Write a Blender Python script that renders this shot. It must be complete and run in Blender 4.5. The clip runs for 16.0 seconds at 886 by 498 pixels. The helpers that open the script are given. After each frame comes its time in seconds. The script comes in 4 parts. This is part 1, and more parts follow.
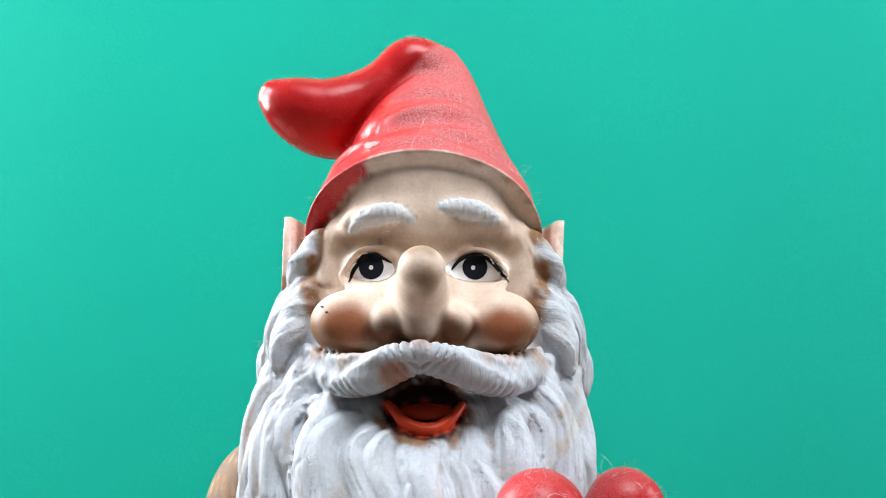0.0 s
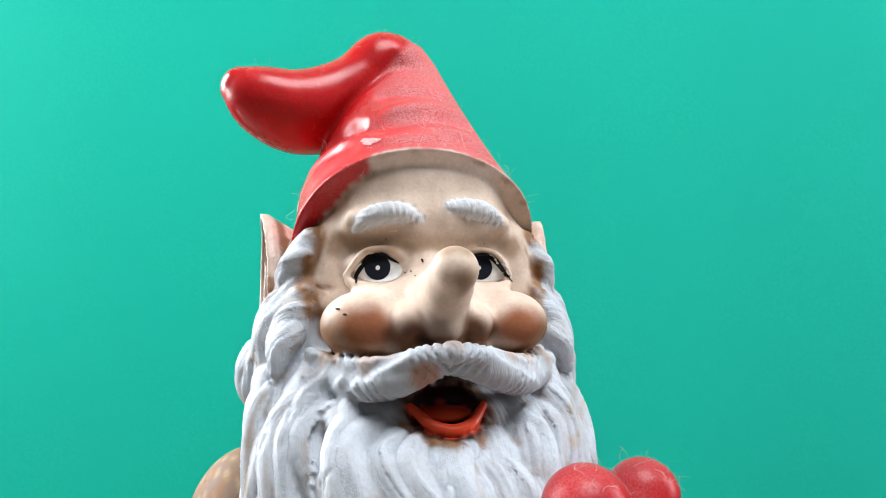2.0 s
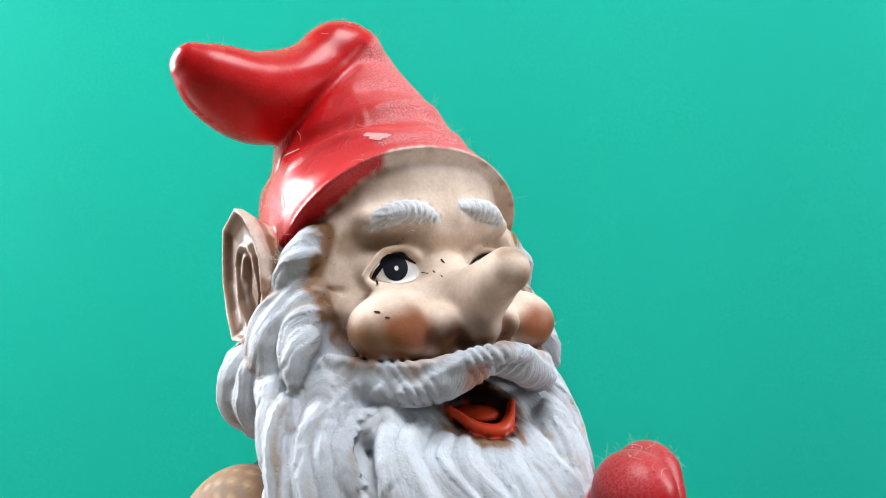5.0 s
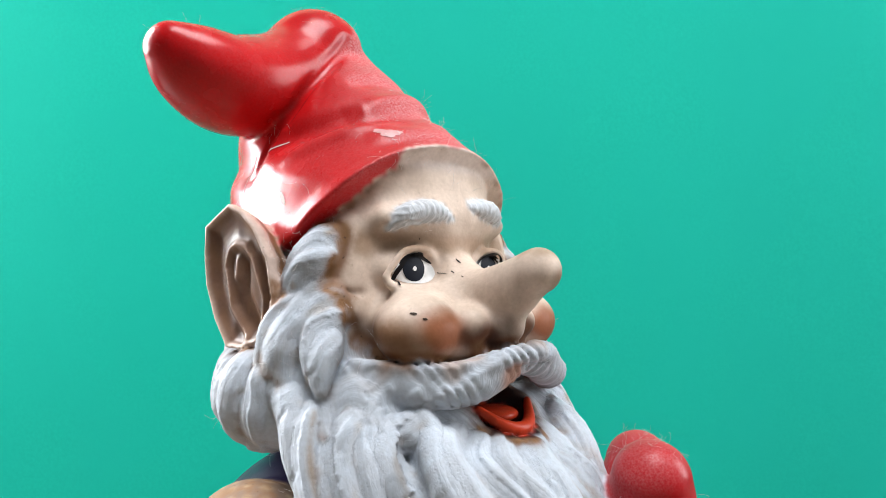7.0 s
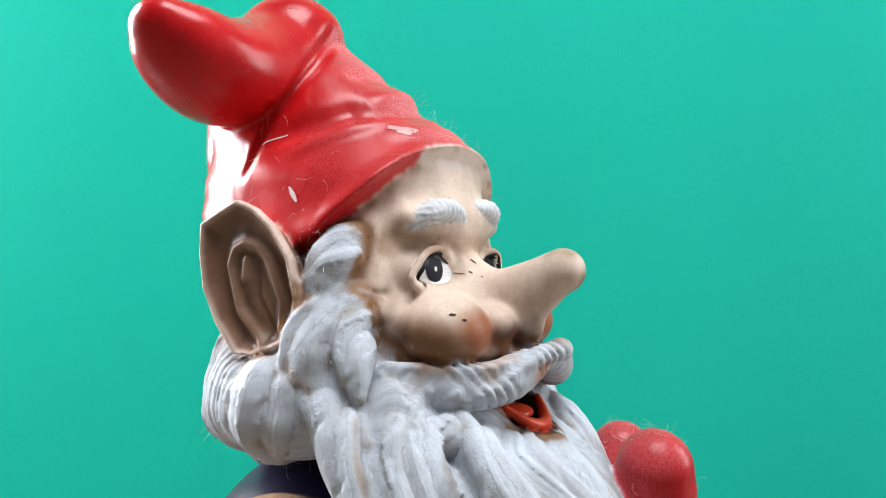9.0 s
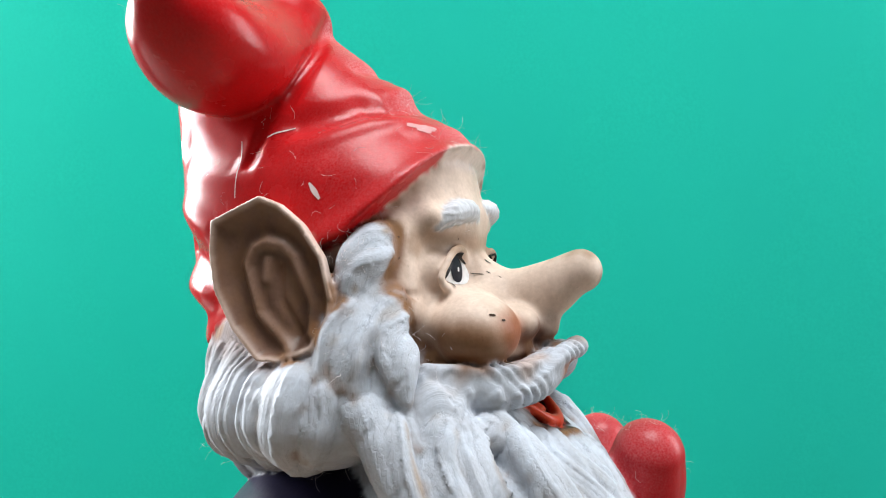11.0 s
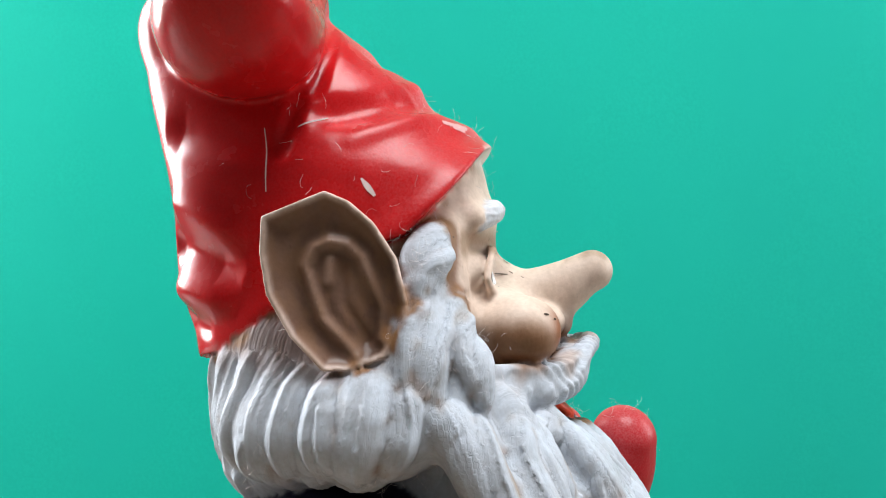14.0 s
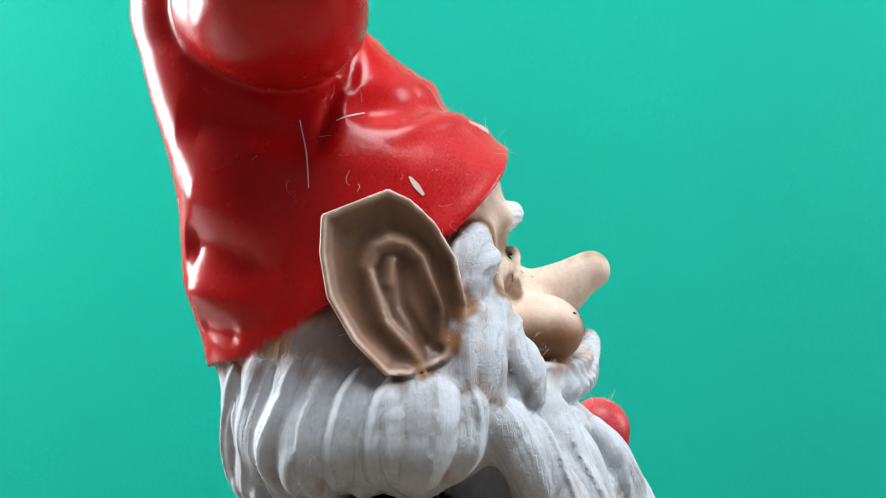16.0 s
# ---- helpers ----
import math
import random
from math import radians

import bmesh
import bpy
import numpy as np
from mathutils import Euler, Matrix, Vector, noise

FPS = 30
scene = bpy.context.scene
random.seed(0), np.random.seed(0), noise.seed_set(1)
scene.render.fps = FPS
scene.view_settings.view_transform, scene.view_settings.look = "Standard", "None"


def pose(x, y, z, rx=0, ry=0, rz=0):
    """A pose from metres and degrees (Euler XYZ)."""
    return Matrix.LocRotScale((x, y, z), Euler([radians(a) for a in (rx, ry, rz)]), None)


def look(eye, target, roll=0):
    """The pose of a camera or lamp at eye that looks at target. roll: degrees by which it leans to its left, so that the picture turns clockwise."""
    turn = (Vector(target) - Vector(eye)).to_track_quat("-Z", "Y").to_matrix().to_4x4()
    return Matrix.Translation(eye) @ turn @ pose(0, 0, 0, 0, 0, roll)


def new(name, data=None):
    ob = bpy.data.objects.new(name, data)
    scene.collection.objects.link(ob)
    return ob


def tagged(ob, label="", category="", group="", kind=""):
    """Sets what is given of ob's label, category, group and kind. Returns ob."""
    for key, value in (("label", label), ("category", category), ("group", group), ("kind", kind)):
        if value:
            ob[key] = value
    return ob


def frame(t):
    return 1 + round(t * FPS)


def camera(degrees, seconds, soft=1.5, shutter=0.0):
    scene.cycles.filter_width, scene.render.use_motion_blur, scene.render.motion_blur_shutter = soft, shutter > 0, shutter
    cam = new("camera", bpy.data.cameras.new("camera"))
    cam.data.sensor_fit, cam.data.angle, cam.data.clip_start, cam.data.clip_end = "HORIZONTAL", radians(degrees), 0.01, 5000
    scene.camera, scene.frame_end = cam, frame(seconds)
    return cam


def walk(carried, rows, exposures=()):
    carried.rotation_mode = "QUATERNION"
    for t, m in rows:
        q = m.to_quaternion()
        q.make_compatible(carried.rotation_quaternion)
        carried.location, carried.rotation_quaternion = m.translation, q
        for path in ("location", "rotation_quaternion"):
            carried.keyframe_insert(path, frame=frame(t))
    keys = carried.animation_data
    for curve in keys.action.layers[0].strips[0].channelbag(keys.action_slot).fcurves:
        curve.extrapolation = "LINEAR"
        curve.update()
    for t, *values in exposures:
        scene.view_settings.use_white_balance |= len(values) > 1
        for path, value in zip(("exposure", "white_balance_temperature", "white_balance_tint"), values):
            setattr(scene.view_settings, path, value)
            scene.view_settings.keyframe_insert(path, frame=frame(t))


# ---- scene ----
# One unit of the sculpture is 0.1 m; the figurine turns about the z axis of its stand.
U = 0.1
BASE = 1.054                       # height of the lens axis above the table, in units

# ---- camera: stands still, tilted up a little ----
cam = camera(65.7, 16.0, soft=1.0)
EYE = Vector((-0.00235, -0.1, BASE * U))
AIM = EYE + Vector((0, math.cos(radians(1.15)), math.sin(radians(1.15))))
walk(cam, [(0, look(EYE, AIM, 0.76)), (16, look(EYE, AIM, 0.76))])

# ---- light: an unseen daylit room, windows on two sides and an added overhead lamp ----
scene.view_settings.exposure = 0.47
world = bpy.data.worlds.new("room_light")
scene.world = world
world.use_nodes = True
wn = world.node_tree.nodes
sky = wn.new("ShaderNodeTexSky")
sky.sky_type, sky.sun_disc = "NISHITA", False
sky.sun_elevation, sky.sun_rotation = radians(40), radians(-70)
world.node_tree.links.new(sky.outputs[0], wn["Background"].inputs[0])
wn["Background"].inputs[1].default_value = 0.12


def window_lamp(name, eye, target, w, h, power, colour):
    data = bpy.data.lights.new(name, "AREA")
    data.shape, data.size, data.size_y, data.energy, data.color = "RECTANGLE", w, h, power, colour
    ob = new(name, data)
    ob.matrix_world = look(eye, target)
    return ob


window_lamp("window_light", (-1.58, 0.64, 0.75), (0.0, 0.10, 0.15), 0.76, 1.3, 60.0, (0.95, 0.975, 1.0))
window_lamp("window_light", (1.98, 0.20, 0.85), (0.0, 0.35, 0.40), 0.6, 1.4, 24.0, (0.98, 0.99, 1.0))
# unseen overhead lamp, added to lift the backdrop and the front and upper faces
window_lamp("added_top_light", (0.20, -0.50, 1.88), (0.20, -0.50, 0.0), 1.1, 0.9, 38.0, (0.97, 0.985, 1.0))


# ---- materials ----
def material(name):
    m = bpy.data.materials.new(name)
    m.use_nodes = True
    nt = m.node_tree
    return m, nt, nt.nodes["Principled BSDF"]


def node(nt, kind, **values):
    n = nt.nodes.new(kind)
    for k, v in values.items():
        n.inputs[k.replace("_", " ")].default_value = v
    return n


def mixed(nt, mode, fac, a, b):
    n = nt.nodes.new("ShaderNodeMix")
    n.data_type, n.blend_type = "RGBA", mode
    for slot, v in ((0, fac), (6, a), (7, b)):
        if hasattr(v, "links"):
            nt.links.new(v, n.inputs[slot])
        else:
            n.inputs[slot].default_value = v
    return n.outputs[2]


def ramp(nt, value, lo, hi):
    n = nt.nodes.new("ShaderNodeMapRange")
    n.inputs[1].default_value, n.inputs[2].default_value = lo, hi
    nt.links.new(value, n.inputs[0])
    return n.outputs[0]


def object_noise(nt, scale, detail=3.0, stretch=(1, 1, 1)):
    co = nt.nodes.new("ShaderNodeTexCoord")
    mp = nt.nodes.new("ShaderNodeMapping")
    mp.inputs["Scale"].default_value = stretch
    n = node(nt, "ShaderNodeTexNoise", Scale=scale, Detail=detail)
    nt.links.new(co.outputs["Object"], mp.inputs[0])
    nt.links.new(mp.outputs[0], n.inputs["Vector"])
    return n.outputs["Fac"]


def painted_resin():
    """Painted cast resin: the coat's colour and gloss are per-point paint, with dust, grain and brush streaks."""
    m, nt, bs = material("painted_resin")
    paint = nt.nodes.new("ShaderNodeAttribute")
    paint.attribute_name = "paint"
    finish = nt.nodes.new("ShaderNodeAttribute")
    finish.attribute_name = "finish"
    sep = nt.nodes.new("ShaderNodeSeparateColor")
    nt.links.new(finish.outputs["Color"], sep.inputs[0])
    rough, hair, dust = sep.outputs[0], sep.outputs[1], sep.outputs[2]
    fine = object_noise(nt, 1900, 4)
    coarse = object_noise(nt, 220, 4)
    col = mixed(nt, "MULTIPLY", 1.0, paint.outputs["Color"], mixed(nt, "MIX", ramp(nt, coarse, 0.3, 0.7), (0.88, 0.86, 0.84, 1), (1.06, 1.06, 1.06, 1)))
    col = mixed(nt, "MULTIPLY", 1.0, col, mixed(nt, "MIX", ramp(nt, fine, 0.3, 0.7), (0.93, 0.92, 0.91, 1), (1.04, 1.04, 1.04, 1)))
    # pale dust lies on the dusty coat in specks
    speck = ramp(nt, object_noise(nt, 3600, 3), 0.22, 0.82)
    mul = nt.nodes.new("ShaderNodeMath")
    mul.operation = "MULTIPLY"
    nt.links.new(speck, mul.inputs[0])
    nt.links.new(dust, mul.inputs[1])
    col = mixed(nt, "MIX", mul.outputs[0], col, (0.72, 0.42, 0.43, 1))
    # old dirt and flecks
    for scale, lo, hi, dirt in ((420, 0.43, 0.60, (0.24, 0.125, 0.06, 1)), (1500, 0.66, 0.72, (0.10, 0.06, 0.04, 1))):
        f = nt.nodes.new("ShaderNodeMath")
        f.operation = "MULTIPLY"
        nt.links.new(ramp(nt, object_noise(nt, scale, 6, (1, 1, 0.7)), lo, hi), f.inputs[0])
        nt.links.new(finish.outputs["Alpha"], f.inputs[1])
        col = mixed(nt, "MIX", f.outputs[0], col, dirt)
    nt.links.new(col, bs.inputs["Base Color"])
    add = nt.nodes.new("ShaderNodeMath")
    add.operation = "ADD"
    nt.links.new(rough, add.inputs[0])
    nt.links.new(ramp(nt, coarse, 0.35, 4.0), add.inputs[1])
    nt.links.new(add.outputs[0], bs.inputs["Roughness"])
    gloss = nt.nodes.new("ShaderNodeMapRange")                               # matt coats reflect less than glazed ones
    for slot, v in zip((1, 2, 3, 4), (0.15, 0.50, 0.27, 0.12)):
        gloss.inputs[slot].default_value = v
    nt.links.new(rough, gloss.inputs[0])
    nt.links.new(gloss.outputs[0], bs.inputs["Specular IOR Level"])
    # streaks run along the carved locks
    lie = nt.nodes.new("ShaderNodeAttribute")
    lie.attribute_name = "strand"
    streak = node(nt, "ShaderNodeTexNoise", Scale=1.0, Detail=3.0)
    nt.links.new(lie.outputs["Vector"], streak.inputs["Vector"])
    bump = nt.nodes.new("ShaderNodeBump")
    bump.inputs["Distance"].default_value = 0.0007
    nt.links.new(streak.outputs["Fac"], bump.inputs["Height"])
    nt.links.new(hair, bump.inputs["Strength"])
    grain = nt.nodes.new("ShaderNodeBump")
    grain.inputs["Strength"].default_value, grain.inputs["Distance"].default_value = 0.25, 0.00012
    nt.links.new(fine, grain.inputs["Height"])
    nt.links.new(bump.outputs[0], grain.inputs["Normal"])
    nt.links.new(grain.outputs[0], bs.inputs["Normal"])
    return m


def paper_material():
    m, nt, bs = material("green_paper")
    n = object_noise(nt, 260, 5)
    c = object_noise(nt, 9, 2)
    col = mixed(nt, "MIX", ramp(nt, n, 0.3, 0.7), (0.023, 0.77, 0.595, 1), (0.028, 0.82, 0.64, 1))
    col = mixed(nt, "MIX", ramp(nt, c, 0.35, 0.65), col, (0.025, 0.79, 0.62, 1))
    nt.links.new(col, bs.inputs["Base Color"])
    bs.inputs["Roughness"].default_value = 0.75
    bs.inputs["Specular IOR Level"].default_value = 0.15
    b = nt.nodes.new("ShaderNodeBump")
    b.inputs["Strength"].default_value, b.inputs["Distance"].default_value = 0.15, 0.0002
    nt.links.new(n, b.inputs["Height"])
    nt.links.new(b.outputs[0], bs.inputs["Normal"])
    return m


def plain_material(name, a, b, scale, rough):
    m, nt, bs = material(name)
    nt.links.new(mixed(nt, "MIX", ramp(nt, object_noise(nt, scale, 4), 0.3, 0.7), a, b), bs.inputs["Base Color"])
    bs.inputs["Roughness"].default_value = rough
    return m


RESIN = painted_resin()
PAPER = paper_material()
TABLE = plain_material("table_wood", (0.12, 0.09, 0.065, 1), (0.18, 0.14, 0.10, 1), 60, 0.5)
WALL = plain_material("room_plaster", (0.11, 0.11, 0.11, 1), (0.13, 0.13, 0.13, 1), 8, 0.9)


# ---- setting ----
def box(name, lo, hi, mat, label, category, bevel=0.0):
    bm = bmesh.new()
    bmesh.ops.create_cube(bm, size=1.0)
    for v in bm.verts:
        v.co = Vector([lo[i] + (v.co[i] + 0.5) * (hi[i] - lo[i]) for i in range(3)])
    if bevel:
        bmesh.ops.bevel(bm, geom=bm.edges[:], offset=bevel, segments=2, affect="EDGES")
    me = bpy.data.meshes.new(name)
    bm.to_mesh(me)
    bm.free()
    me.materials.append(mat)
    return tagged(new(name, me), label, category, kind="structure")


def paper_sheet():
    """A wide sheet of green paper that hangs from the ceiling behind the table, with a slight wave in it."""
    bm = bmesh.new()
    rows = []
    for i in range(13):
        z = -0.75 + 2.65 * i / 12
        rows.append([bm.verts.new((-0.64 + 1.28 * j / 24, 0.70 + 0.004 * math.sin(j * 0.7 + i * 0.3), z)) for j in range(25)])
    for a, b in zip(rows, rows[1:]):
        for j in range(24):
            bm.faces.new((a[j], a[j + 1], b[j + 1], b[j]))
    bmesh.ops.solidify(bm, geom=bm.faces[:], thickness=0.0006)
    for f in bm.faces:
        f.smooth = True
    me = bpy.data.meshes.new("backdrop")
    bm.to_mesh(me)
    bm.free()
    me.materials.append(PAPER)
    return tagged(new("backdrop", me), "plain sea-green paper sheet hanging behind the figurine", "backdrop", kind="structure")


def wall_with_window(name, lo, hi, along, a0, a1, z0, z1, label):
    """A wall between lo and hi, open between a0 and a1 along the axis and between the heights z0 and z1."""
    bm = bmesh.new()
    spans = []
    for u0, u1, w0, w1 in ((lo[along], a0, lo[2], hi[2]), (a1, hi[along], lo[2], hi[2]), (a0, a1, lo[2], z0), (a0, a1, z1, hi[2])):
        l, h = list(lo), list(hi)
        l[along], h[along], l[2], h[2] = u0, u1, w0, w1
        spans.append((l, h))
    for l, h in spans:
        for v in bmesh.ops.create_cube(bm, size=1.0)["verts"]:
            v.co = Vector([l[i] + (v.co[i] + 0.5) * (h[i] - l[i]) for i in range(3)])
    me = bpy.data.meshes.new(name)
    bm.to_mesh(me)
    bm.free()
    me.materials.append(WALL)
    return tagged(new(name, me), label, "wall", kind="structure")


# the opening is made up to go with the added overhead lamp
def ceiling_with_added_opening():
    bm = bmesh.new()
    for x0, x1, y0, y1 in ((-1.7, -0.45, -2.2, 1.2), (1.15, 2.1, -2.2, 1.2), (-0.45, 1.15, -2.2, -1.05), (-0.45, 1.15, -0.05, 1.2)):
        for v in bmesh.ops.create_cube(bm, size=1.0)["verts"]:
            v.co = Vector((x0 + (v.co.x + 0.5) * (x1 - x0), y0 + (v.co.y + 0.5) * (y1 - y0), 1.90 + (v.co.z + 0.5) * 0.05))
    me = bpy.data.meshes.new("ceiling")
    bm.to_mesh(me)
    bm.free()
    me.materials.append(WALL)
    return tagged(new("ceiling", me), "plain grey ceiling with an opening for the added overhead lamp", "ceiling", kind="structure")


box("table", (-0.45, -0.40, -0.75), (0.45, 0.16, 0.0), TABLE, "plain dark wooden block that the figurine stands on", "table", 0.004)
paper_sheet()
box("floor", (-1.7, -2.2, -0.80), (2.1, 1.2, -0.75), TABLE, "plain wooden floor of the room", "floor")
ceiling_with_added_opening()
box("wall_north", (-1.7, 1.1, -0.75), (2.1, 1.2, 1.90), WALL, "plain grey wall", "wall")
wall_with_window("wall_east", (2.0, -2.1, -0.75), (2.1, 1.1, 1.90), 1, -0.15, 0.55, 0.12, 1.60, "plain grey wall with a window opening")
wall_with_window("wall_west", (-1.7, -2.1, -0.75), (-1.6, 1.1, 1.90), 1, 0.20, 1.04, 0.06, 1.46, "plain grey wall with a window opening")
box("wall_south", (-1.7, -2.2, -0.75), (2.1, -2.1, 1.90), WALL, "plain grey wall", "wall")


# ---- the figurine: one sculpted solid ----
CELL = 0.0030
LO, HI = np.array((-0.44, -0.40, -0.44)), np.array((0.34, 0.46, 0.47))
DIM = np.ceil((HI - LO) / CELL).astype(int) + 1
AX = [(LO[i] + CELL * np.arange(DIM[i])).astype(np.float32) for i in range(3)]
FIELD = np.full(DIM, 0.2, np.float32)
COAT = np.zeros(DIM, np.uint8)
RAISE = np.zeros(DIM, np.float32)                                            # how far the locks stand out
LIE = np.zeros((*DIM, 3), np.float32)                                        # across, along and number of the lock at each cell
HAT, SKIN, HAIR, MOUTH, LIP, EAR, MITT, NAVY, COATB, BROW = range(1, 11)


def window_of(lo, hi):
    a = np.clip(np.floor((np.array(lo) - LO) / CELL).astype(int), 0, DIM - 1)
    b = np.clip(np.ceil((np.array(hi) - LO) / CELL).astype(int) + 1, 1, DIM)
    s = tuple(slice(int(a[i]), int(max(b[i], a[i] + 1))) for i in range(3))
    x = AX[0][s[0]][:, None, None]
    y = AX[1][s[1]][None, :, None]
    z = AX[2][s[2]][None, None, :]
    return s, x, y, z


def merge(s, d, k, coat):
    old = FIELD[s]
    h = np.maximum(k - np.abs(old - d), 0) / k
    closer = d < old
    FIELD[s] = np.minimum(old, d) - h * h * k * 0.25
    part_coat = COAT[s]
    part_coat[closer] = coat


def carve(s, d, k, coat):
    old = FIELD[s]
    h = np.maximum(k - np.abs(old + d), 0) / k
    deeper = -d > old - 0.35 * k
    FIELD[s] = np.maximum(old, -d) + h * h * k * 0.25
    if coat:
        part_coat = COAT[s]
        part_coat[deeper] = coat


def blob(c, r, k, coat, turn=(0, 0, 0), cut=False):
    """An ellipsoid blended in with softness k."""
    m = max(r) + k + 3 * CELL
    s, x, y, z = window_of([v - m for v in c], [v + m for v in c])
    q = Euler([radians(a) for a in turn]).to_matrix().transposed()
    px, py, pz = x - c[0], y - c[1], z - c[2]
    k0 = k1 = 0
    for i in range(3):
        w = q[i][0] * px + q[i][1] * py + q[i][2] * pz
        k0 = k0 + (w / r[i]) ** 2
        k1 = k1 + (w / r[i] ** 2) ** 2
    k0, k1 = np.sqrt(k0), np.sqrt(k1) + 1e-6
    (carve if cut else merge)(s, k0 * (k0 - 1) / k1, k, coat)


def tube(points, k, coat, cut=False, flat=None):
    """A run of round cones through (x, y, z, r); flat squeezes it along an axis: (axis, factor)."""
    p = np.array(points, float)
    m = p[:, 3].max() * 1.1 + k + 3 * CELL
    s, x, y, z = window_of(p[:, :3].min(0) - m, p[:, :3].max(0) + m)
    best = None
    for a, b in zip(p, p[1:]):
        e = b[:3] - a[:3]
        t = ((x - a[0]) * e[0] + (y - a[1]) * e[1] + (z - a[2]) * e[2]) / max(e @ e, 1e-9)
        t = np.clip(t, 0, 1)
        off = [x - a[0] - t * e[0], y - a[1] - t * e[1], z - a[2] - t * e[2]]
        if flat:
            off[flat[0]] = off[flat[0]] * flat[1]
        d = np.sqrt(off[0] ** 2 + off[1] ** 2 + off[2] ** 2) - (a[3] + t * (b[3] - a[3]))
        best = d if best is None else np.minimum(best, d)
    (carve if cut else merge)(s, best.astype(np.float32), k, coat)


def press(points, width, depth):
    """A soft groove (depth above 0) or ridge (below 0) in the surface along a run of points."""
    if len(points) < 6:
        run = np.array([settle(p, FIELD, 8) for p in points])
        run = np.array(curve([(*p, 0) for p in run], 12))[:, :3]
    else:
        run = np.array(points)
    m = width * 2.2
    s, x, y, z = window_of(run.min(0) - m, run.max(0) + m)
    best, where = None, None
    for i, (a, b) in enumerate(zip(run, run[1:])):
        e = b - a
        t = np.clip(((x - a[0]) * e[0] + (y - a[1]) * e[1] + (z - a[2]) * e[2]) / max(e @ e, 1e-9), 0, 1)
        d = (x - a[0] - t * e[0]) ** 2 + (y - a[1] - t * e[1]) ** 2 + (z - a[2] - t * e[2]) ** 2
        pos = (i + t) / (len(run) - 1)
        where = pos if best is None else np.where(d < best, pos, where)
        best = d if best is None else np.minimum(best, d)
    fade = np.clip(np.minimum(where, 1 - where) * 5, 0.0, 1)
    FIELD[s] += (depth * fade * np.exp(-best / width ** 2)).astype(np.float32)


LOCK_COUNT = [0]


def lock(points, half, height, base):
    """A crescent lock of hair along a run on the surface; neighbours meet in sharp valleys."""
    LOCK_COUNT[0] += 1
    run = np.array(curve([(*settle(p, base, 8), 0) for p in points], 12))[:, :3]
    run = np.array([settle(p, base, 4) for p in run])
    normal = slope(run, base)
    reach = half * 1.25
    s, x, y, z = window_of(run.min(0) - reach, run.max(0) + reach)
    best = where = across = None
    for i, (a, b) in enumerate(zip(run, run[1:])):
        e = b - a
        side = np.cross(e, normal[i])
        side /= np.linalg.norm(side) + 1e-9
        t = np.clip(((x - a[0]) * e[0] + (y - a[1]) * e[1] + (z - a[2]) * e[2]) / max(e @ e, 1e-9), 0, 1)
        ox, oy, oz = x - a[0] - t * e[0], y - a[1] - t * e[1], z - a[2] - t * e[2]
        d = ox ** 2 + oy ** 2 + oz ** 2
        u = ox * side[0] + oy * side[1] + oz * side[2]
        pos = (i + t) / (len(run) - 1)
        if best is None:
            best, where, across = d, pos, u
        else:
            near = d < best
            best, where, across = np.where(near, d, best), np.where(near, pos, where), np.where(near, u, across)
    taper = np.clip(np.minimum(where * 5, (1 - where) * 2.2 + 0.25), 0, 1) ** 0.6
    wide = half * (0.45 + 0.55 * taper)
    crest = 0.45 * math.sin(2.4 * LOCK_COUNT[0])
    share = np.sqrt(best) / wide * np.sign(across)
    ramp_up = np.where(share < crest, (share + 1) / (1 + crest), (1 - share) / (1 - crest))
    rise = height * taper * np.maximum(ramp_up, 0) ** 0.75
    old = RAISE[s]
    higher = rise > old
    old[higher] = rise[higher]
    mine = LIE[s]
    length = np.linalg.norm(np.diff(run, axis=0), axis=1).sum()
    for i, v in enumerate((across, where * length, np.full_like(across, LOCK_COUNT[0]))):
        part_lie = mine[..., i]
        part_lie[higher] = v[higher]
    return run


def curve(points, n=14):
    """A smooth run through a few (x, y, z, r)."""
    p = np.array(points, float)
    p = np.vstack([2 * p[0] - p[1], p, 2 * p[-1] - p[-2]])
    out = []
    for i in range(1, len(p) - 2):
        for t in np.linspace(0, 1, max(2, n // (len(p) - 3)), endpoint=False):
            a, b, c, d = p[i - 1:i + 3]
            out.append(0.5 * (2 * b + (c - a) * t + (2 * a - 5 * b + 4 * c - d) * t * t + (3 * b - a - 3 * c + d) * t ** 3))
    out.append(p[-2])
    return [tuple(v) for v in out]


def sample(pts, grid=None):
    """The field at points, between its cells."""
    g = FIELD if grid is None else grid
    q = np.clip((np.asarray(pts, float) - LO) / CELL, 0, DIM - 1.001)
    i = q.astype(int)
    f = q - i
    v = 0
    for dx in (0, 1):
        for dy in (0, 1):
            for dz in (0, 1):
                w = (f[:, 0] if dx else 1 - f[:, 0]) * (f[:, 1] if dy else 1 - f[:, 1]) * (f[:, 2] if dz else 1 - f[:, 2])
                v = v + w * g[i[:, 0] + dx, i[:, 1] + dy, i[:, 2] + dz]
    return v


def slope(pts, grid=None):
    g = []
    for i in range(3):
        e = np.zeros(3)
        e[i] = CELL
        g.append(sample(pts + e, grid) - sample(pts - e, grid))
    g = np.array(g).T
    return g / (np.linalg.norm(g, axis=1, keepdims=True) + 1e-9)


def settle(p, grid, steps=6):
    """Moves a point onto the surface of a field."""
    p = np.array([p], float)
    for _ in range(steps):
        p = p - slope(p, grid) * sample(p, grid)[:, None]
    return p[0]


